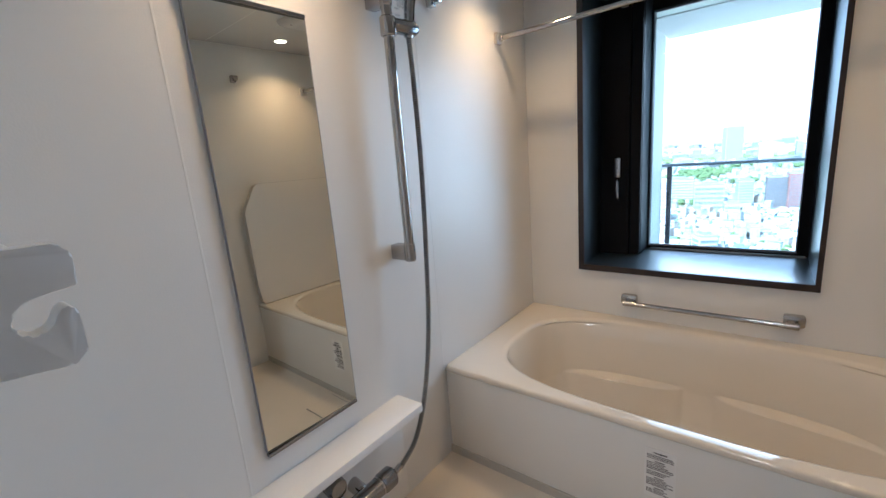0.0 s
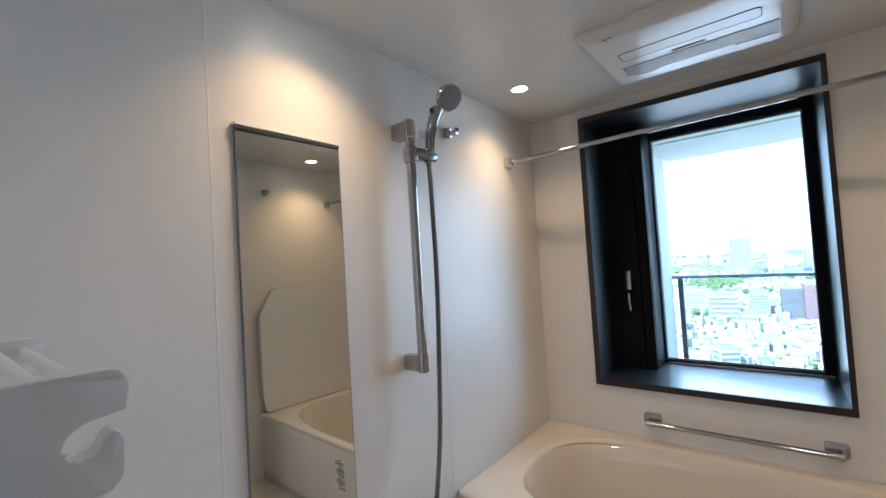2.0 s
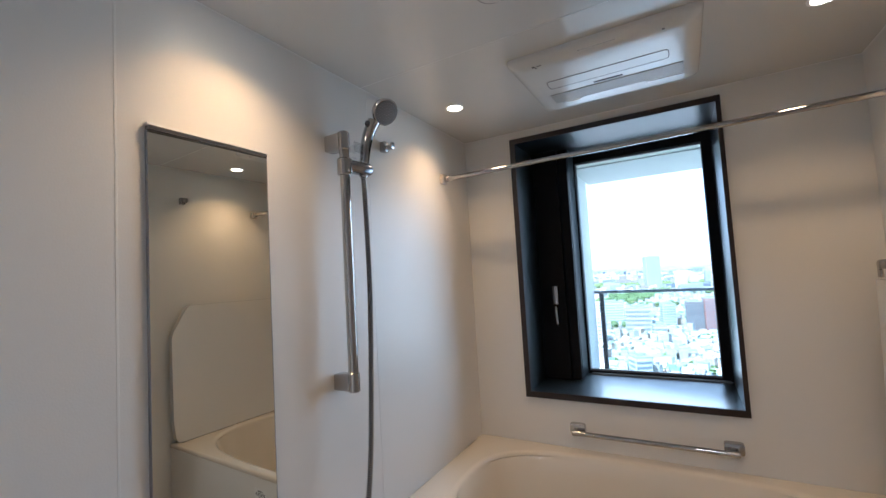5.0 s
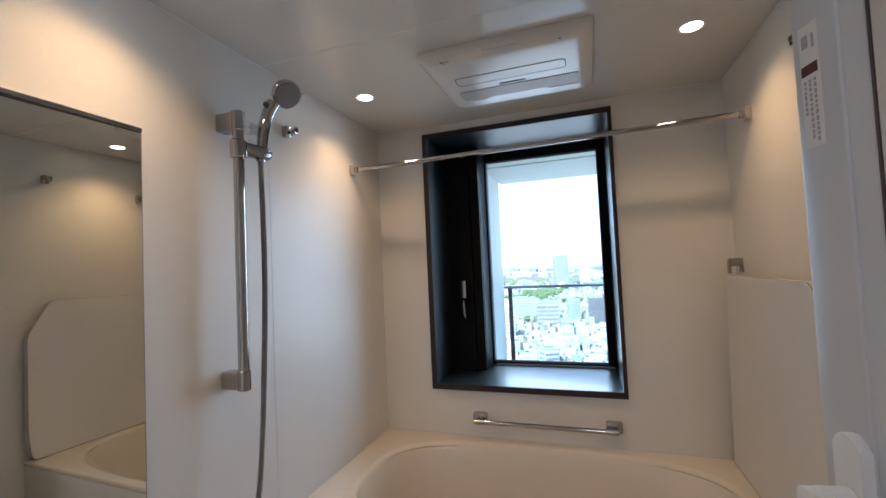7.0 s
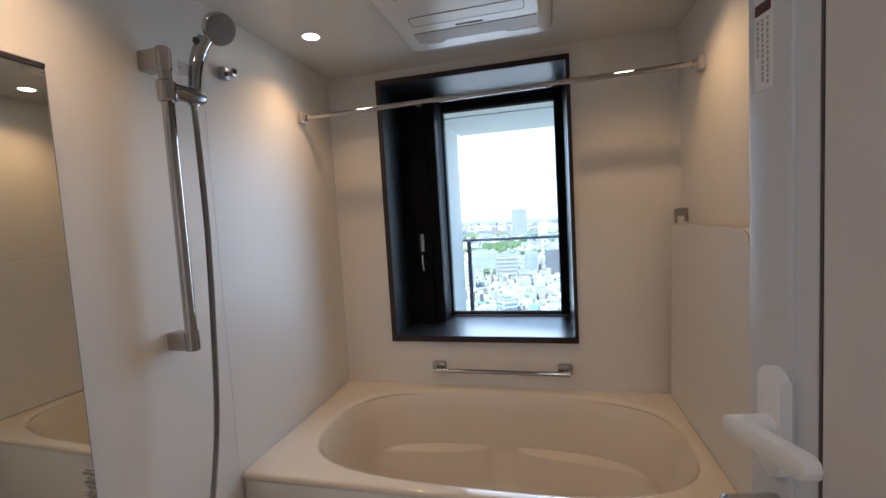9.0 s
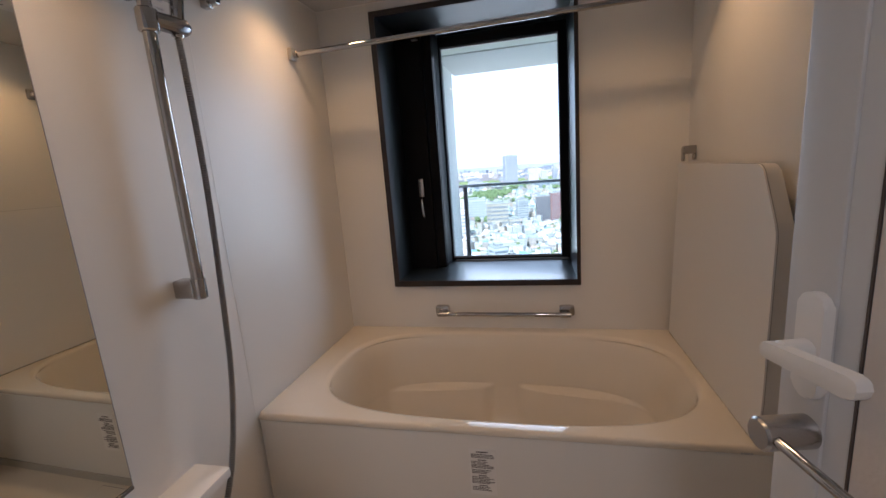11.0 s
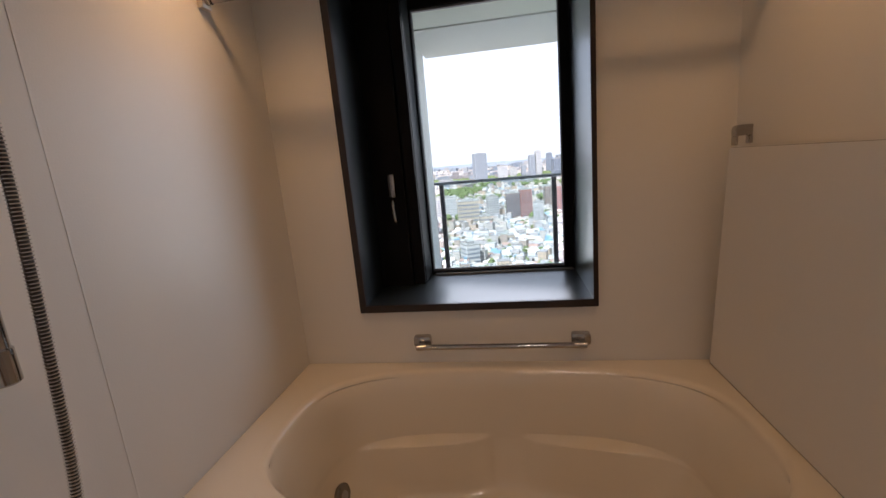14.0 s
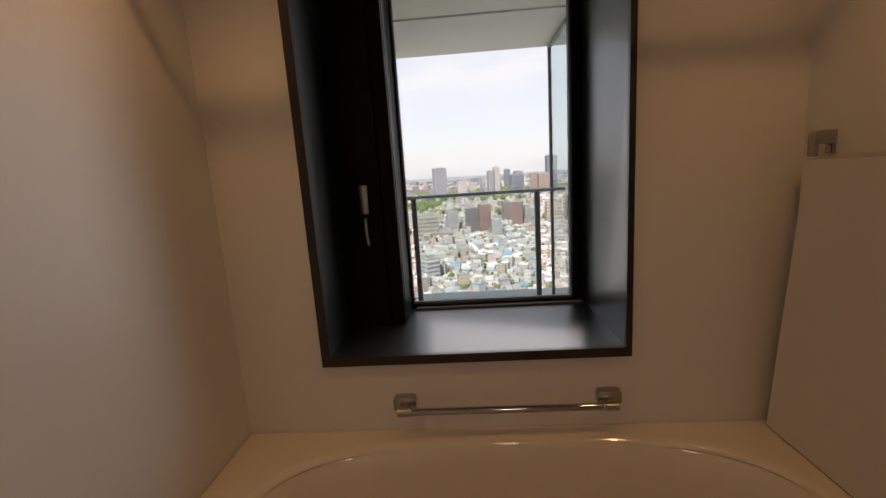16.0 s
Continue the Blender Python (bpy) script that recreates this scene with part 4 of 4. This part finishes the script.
WALLS_FAR = random_tone("house_walls", [(0.514, 0.491, 0.460), (0.448, 0.417, 0.365), (0.578, 0.567, 0.545), (0.385, 0.331, 0.288), (0.471, 0.471, 0.481), (0.491, 0.406, 0.321), (0.578, 0.578, 0.578), (0.406, 0.396, 0.385)])
WINDOW_FAR = mat("far_window", (0.17, 0.20, 0.24), 0.3, vary=0.2, scale=0.3)
GREEN = mat("foliage", (0.09, 0.125, 0.05), 0.9, vary=0.5, scale=0.15, bump_scale=1.5, fine=0.4)


def quad_box(V, F, x, y, z0, z1, w, d, c, s, sides=True):
    i = len(V)
    for zz in (z0, z1):
        for u, v in ((-w, -d), (w, -d), (w, d), (-w, d)):
            V.append((x + u * c - v * s, y + u * s + v * c, zz))
    F += [(i + 4, i + 5, i + 6, i + 7)]
    if sides:
        F += [(i, i + 1, i + 5, i + 4), (i + 1, i + 2, i + 6, i + 5), (i + 2, i + 3, i + 7, i + 6), (i + 3, i, i + 4, i + 7)]


def gable(V, F, x, y, z0, z1, w, d, c, s):
    i = len(V)
    for u, v, zz in ((-w, -d, z0), (w, -d, z0), (w, d, z0), (-w, d, z0), (-w, 0, z1), (w, 0, z1)):
        V.append((x + u * c - v * s, y + u * s + v * c, zz))
    F += [(i, i + 1, i + 5, i + 4), (i + 2, i + 3, i + 4, i + 5), (i + 1, i + 2, i + 5), (i + 3, i, i + 4)]


def raw(name, V, F, material, label, kind="stuff", category="", parent=None):
    me = bpy.data.meshes.new(name)
    me.from_pydata(V, [], F)
    me.materials.append(material)
    ob = new(name, me)
    if parent is not None:
        ob.parent = parent
        ob.matrix_parent_inverse = Matrix.Translation(parent.location).inverted()
    return tagged(ob, label=label, kind=kind, category=category)


GREENS = [(-60, 900, 45, 26), (60, 820, 30, 20), (-150, 1000, 70, 30), (10, 700, 16, 14), (-70, 600, 20, 12), (0, 1750, 800, 180), (-110, 1150, 60, 90), (95, 1250, 80, 60), (-20, 1350, 120, 40), (150, 700, 22, 40), (40, 560, 14, 12), (230, 1500, 90, 60)]


def in_green(x, y):
    return any(((x - a) / w) ** 2 + ((y - b) / d) ** 2 < 1 for a, b, w, d in GREENS)


def town():
    WV, WF, RV, RF, NV, NF = [], [], [], [], [], []
    y = 150.0
    while y < 3400:
        step = 5.6 + y * 0.0048
        half = 40 + y * 0.32
        x = -half
        while x < half:
            px, py = x + rng.uniform(-0.3, 0.3) * step, y + rng.uniform(-0.3, 0.3) * step
            if rng.random() < 0.88 and not in_green(px, py):
                w, d = step * rng.uniform(0.34, 0.56), step * rng.uniform(0.34, 0.52)
                tall = rng.random()
                h = rng.uniform(3.0, 5.6) if tall < 0.90 else rng.uniform(7, 12) + y * 0.004
                a = math.floor(noise.noise(Vector((px, py, 0)) * 0.006) * 6) * 0.35 + rng.uniform(-0.06, 0.06)
                c, s = math.cos(a), math.sin(a)
                quad_box(WV, WF, px, py, DROP, DROP + h, w, d, c, s)
                if tall < 0.6:
                    gable(RV, RF, px, py, DROP + h, DROP + h + rng.uniform(1.6, 3.0), w * 1.12, d * 1.12, c, s)
                else:
                    quad_box(RV, RF, px, py, DROP + h - 0.1, DROP + h + 0.5, w * 1.03, d * 1.03, c, s)
                    if rng.random() < 0.6:
                        quad_box(RV, RF, px + w * 0.3, py, DROP + h + 0.5, DROP + h + 2.4, w * 0.3, d * 0.35, c, s)
                if y < 700:
                    for fl in range(int(h // 3)):
                        zz = DROP + 1.0 + fl * 3.0
                        for u in (-0.5, 0.5):
                            quad_box(NV, NF, px + u * w * c + (d + 0.04) * s, py + u * w * s - (d + 0.04) * c, zz, zz + 1.3, w * 0.12, 0.06, c, s)
            x += step
        y += step
    raw("town_house_walls", WV, WF, WALLS_FAR, "dense low houses of the city in pale and tan tones", category="houses")
    raw("town_roofs", RV, RF, ROOFS, "mixed grey, blue and brown roofs of the city", category="roofs")
    raw("town_windows", NV, NF, WINDOW_FAR, "dark small windows of the houses", category="windows")


town()


def far_block(px, top, base, wide, deep, color, floors, label, turn=0.0, cols=5):
    """A tall building: bearing and heights as slopes from the window, base giving the distance."""
    dist = (DROP - 1.18) / base
    x, y = EYE0[0] + px * dist, EYE0[1] + dist
    w, d = wide * dist / 2, deep * dist / 2
    z1 = 1.18 + top * dist
    t = thing("far_building", label, "building", (x, y, DROP), group="tall buildings of the skyline")
    c, s = math.cos(turn), math.sin(turn)
    V, F = [], []
    quad_box(V, F, x, y, DROP, z1, w, d, c, s)
    raw("wall", V, F, color, "", "", "", t)
    V, F = [], []
    quad_box(V, F, x, y, z1, z1 + 3.0, w * 0.5, d * 0.5, c, s)
    quad_box(V, F, x, y, z1, z1 + 0.9, w * 1.02, d * 1.02, c, s)
    raw("roof", V, F, ROOF_FLAT, "", "", "", t)
    gap = (z1 - DROP - 2) / floors
    V, F = [], []
    for k in range(floors):
        z = DROP + 1.5 + k * gap
        for j in range(cols):
            u = ((j + 0.5) / cols * 2 - 1) * w * 0.96
            quad_box(V, F, x + u * c + (d + 0.1) * s, y + u * s - (d + 0.1) * c, z, z + gap * 0.48, w * 0.78 / cols, 0.25, c, s)
        for j in (-0.5, 0.0, 0.5):
            for sg in (-1, 1):
                u = sg * (w + 0.1)
                v = j * d
                quad_box(V, F, x + u * c - v * s, y + u * s + v * c, z, z + gap * 0.48, 0.25, d * 0.2, c, s)
    raw("windows", V, F, WINDOW_FAR, "", "stuff", "", t)


ROOF_FLAT = tone("flat_roof", (0.27, 0.28, 0.28))
B_WHITE = tone("block_white", (0.50, 0.50, 0.49))
B_BEIGE = tone("block_beige", (0.40, 0.35, 0.28))
B_BRICK = tone("block_brick", (0.33, 0.15, 0.12))
B_MAUVE = tone("block_mauve", (0.19, 0.155, 0.15))
B_GREY = tone("block_grey", (0.29, 0.32, 0.35))
B_BLUE = tone("block_blue", (0.16, 0.19, 0.24))
B_TAN = tone("block_tan", (0.33, 0.25, 0.20))
CITY = [
    (-0.061, 0.012, -0.058, 0.028, 0.03, B_GREY, 24, "grey slim residential tower beyond the park", 0.3, 5),
    (-0.009, -0.021, -0.058, 0.021, 0.02, B_WHITE, 14, "white mid-rise slab with vertical fins", 0.1, 5),
    (0.058, -0.002, -0.063, 0.012, 0.02, B_GREY, 20, "pale grey tower in the distance", 0.2, 4),
    (0.072, 0.006, -0.063, 0.012, 0.02, B_WHITE, 20, "pale slim tower in the distance", 0.2, 3),
    (0.097, 0.000, -0.047, 0.013, 0.02, B_BLUE, 12, "dark blue slim tower on the skyline", 0.0, 3),
    (0.118, -0.014, -0.053, 0.028, 0.03, B_BLUE, 12, "dark blue-grey office slab", 0.15, 5),
    (0.123, -0.006, -0.047, 0.016, 0.03, B_GREY, 12, "grey office tower behind a slab", 0.15, 4),
    (0.160, -0.012, -0.058, 0.018, 0.03, B_TAN, 12, "tan apartment tower on the skyline", -0.1, 4),
    (0.184, -0.015, -0.060, 0.030, 0.03, B_TAN, 12, "brown apartment slab on the skyline", 0.0, 5),
    (0.199, 0.025, -0.058, 0.023, 0.02, B_BLUE, 24, "dark tall tower that tops the skyline", 0.1, 5),
    (0.039, -0.022, -0.052, 0.010, 0.02, B_GREY, 10, "small grey tower on the skyline", 0.1, 3),
    (0.015, -0.026, -0.052, 0.014, 0.02, B_WHITE, 8, "small white tower on the skyline", 0.1, 4),
    (-0.037, -0.089, -0.144, 0.024, 0.03, B_WHITE, 10, "white ten-storey apartment block with window strips", 0.25, 4),
    (0.011, -0.085, -0.148, 0.030, 0.03, B_MAUVE, 12, "mauve apartment block joined to a brick tower", 0.1, 6),
    (0.040, -0.078, -0.149, 0.026, 0.04, B_BRICK, 14, "red brick apartment tower", 0.1, 4),
    (0.069, -0.111, -0.171, 0.022, 0.03, B_WHITE, 12, "white slim apartment block", 0.0, 3),
    (0.093, -0.075, -0.127, 0.018, 0.03, B_TAN, 12, "brown apartment block behind a white one", 0.1, 3),
    (0.119, -0.076, -0.137, 0.024, 0.03, B_BRICK, 12, "brick and tan stepped apartment block", -0.2, 5),
    (0.139, -0.090, -0.132, 0.017, 0.03, B_WHITE, 9, "narrow white apartment block far off", 0.3, 3),
    (-0.095, -0.095, -0.153, 0.050, 0.05, B_BEIGE, 6, "beige long institutional building", 0.1, 9),
    (-0.056, -0.134, -0.169, 0.026, 0.03, B_BEIGE, 4, "beige low building with roof units", 0.2, 6),
    (0.202, -0.081, -0.137, 0.034, 0.03, B_BEIGE, 7, "cream apartment slab with balconies", 0.0, 6),
    (-0.098, -0.201, -0.259, 0.034, 0.04, B_WHITE, 5, "white office block among low houses", 0.5, 6),
    (-0.013, -0.183, -0.206, 0.045, 0.03, B_BEIGE, 3, "yellowish low block with a flat roof", 0.1, 7),
    (-0.153, -0.084, -0.132, 0.060, 0.04, B_WHITE, 8, "long pale block beside the trees", 0.1, 8),
    (-0.203, -0.111, -0.185, 0.060, 0.04, B_WHITE, 8, "large white complex with a flat roof", 0.2, 8),
    (0.257, -0.069, -0.132, 0.050, 0.04, B_TAN, 9, "tan apartment block among low houses", 0.2, 6),
    (-0.263, -0.069, -0.132, 0.050, 0.04, B_GREY, 9, "grey apartment block among low houses", 0.2, 6),
]
for row in CITY:
    far_block(*row)


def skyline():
    """Hundreds of far mid-rise blocks, painted bluish to fade into the horizon like haze."""
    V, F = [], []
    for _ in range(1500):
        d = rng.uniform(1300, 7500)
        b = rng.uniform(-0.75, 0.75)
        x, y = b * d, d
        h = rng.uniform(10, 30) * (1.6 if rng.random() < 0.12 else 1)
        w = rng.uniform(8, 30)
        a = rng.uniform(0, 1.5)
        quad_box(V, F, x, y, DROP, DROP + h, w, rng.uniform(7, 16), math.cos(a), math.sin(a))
    raw("distant_blocks", V, F, random_tone("distant_haze_tones", [(0.204, 0.238, 0.281), (0.264, 0.281, 0.297), (0.17, 0.204, 0.246), (0.297, 0.297, 0.297), (0.221, 0.212, 0.221)]), "far mid-rise blocks at the horizon, tinted bluish for haze", category="buildings")


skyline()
# horizon strip of hills; the blue-grey colour carries painted distance haze
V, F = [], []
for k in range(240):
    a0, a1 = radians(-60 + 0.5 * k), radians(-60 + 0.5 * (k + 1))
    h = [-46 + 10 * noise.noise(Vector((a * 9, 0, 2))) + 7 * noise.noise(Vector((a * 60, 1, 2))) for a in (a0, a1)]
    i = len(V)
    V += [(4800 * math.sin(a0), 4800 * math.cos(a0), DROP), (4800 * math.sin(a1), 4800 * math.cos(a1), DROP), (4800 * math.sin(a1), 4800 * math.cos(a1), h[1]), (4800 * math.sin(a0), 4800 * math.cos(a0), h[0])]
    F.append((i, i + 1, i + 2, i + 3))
raw("backdrop", V, F, mat("far_hills_haze_tint", (0.26, 0.31, 0.37), 1.0, vary=0.12, scale=0.004, bump_scale=0.03, fine=0.1), "low hills on the horizon, distance haze painted in as blue", "structure")


def clumps(name, cells, label):
    V, F = [], []
    for x, y, z, r in cells:
        i = len(V)
        n = 6
        V.append((x, y, z + r * rng.uniform(0.8, 1.1)))
        for ring, (rr, dz) in enumerate(((0.65, 0.55), (1.0, 0.0), (0.7, -0.6))):
            for k in range(n):
                a = 2 * math.pi * (k + 0.5 * ring) / n
                q = rr * r * rng.uniform(0.75, 1.2)
                V.append((x + q * math.cos(a), y + q * math.sin(a), z + dz * r))
        for k in range(n):
            k2 = (k + 1) % n
            F.append((i, i + 1 + k, i + 1 + k2))
            for ring in range(2):
                a0, b0 = i + 1 + ring * n, i + 1 + (ring + 1) * n
                F.append((a0 + k, b0 + k, b0 + k2, a0 + k2))
    raw(name, V, F, GREEN, label, category="trees")


cells = []
for a, b, w, d in GREENS:
    for _ in range(int(w * d / 30)):
        t, r = rng.uniform(0, 2 * math.pi), math.sqrt(rng.random())
        s = rng.uniform(3.0, 6.5)
        cells.append((a + w * r * math.cos(t), b + d * r * math.sin(t), DROP + 5 + s * 0.8, s))
for _ in range(2600):
    d = rng.uniform(150, 1700)
    s = rng.uniform(1.5, 3.6)
    cells.append((rng.uniform(-0.6, 0.6) * d, d, DROP + 3 + s * 0.6, s))
clumps("park_trees", cells, "green tree crowns of parks and gardens in the city")
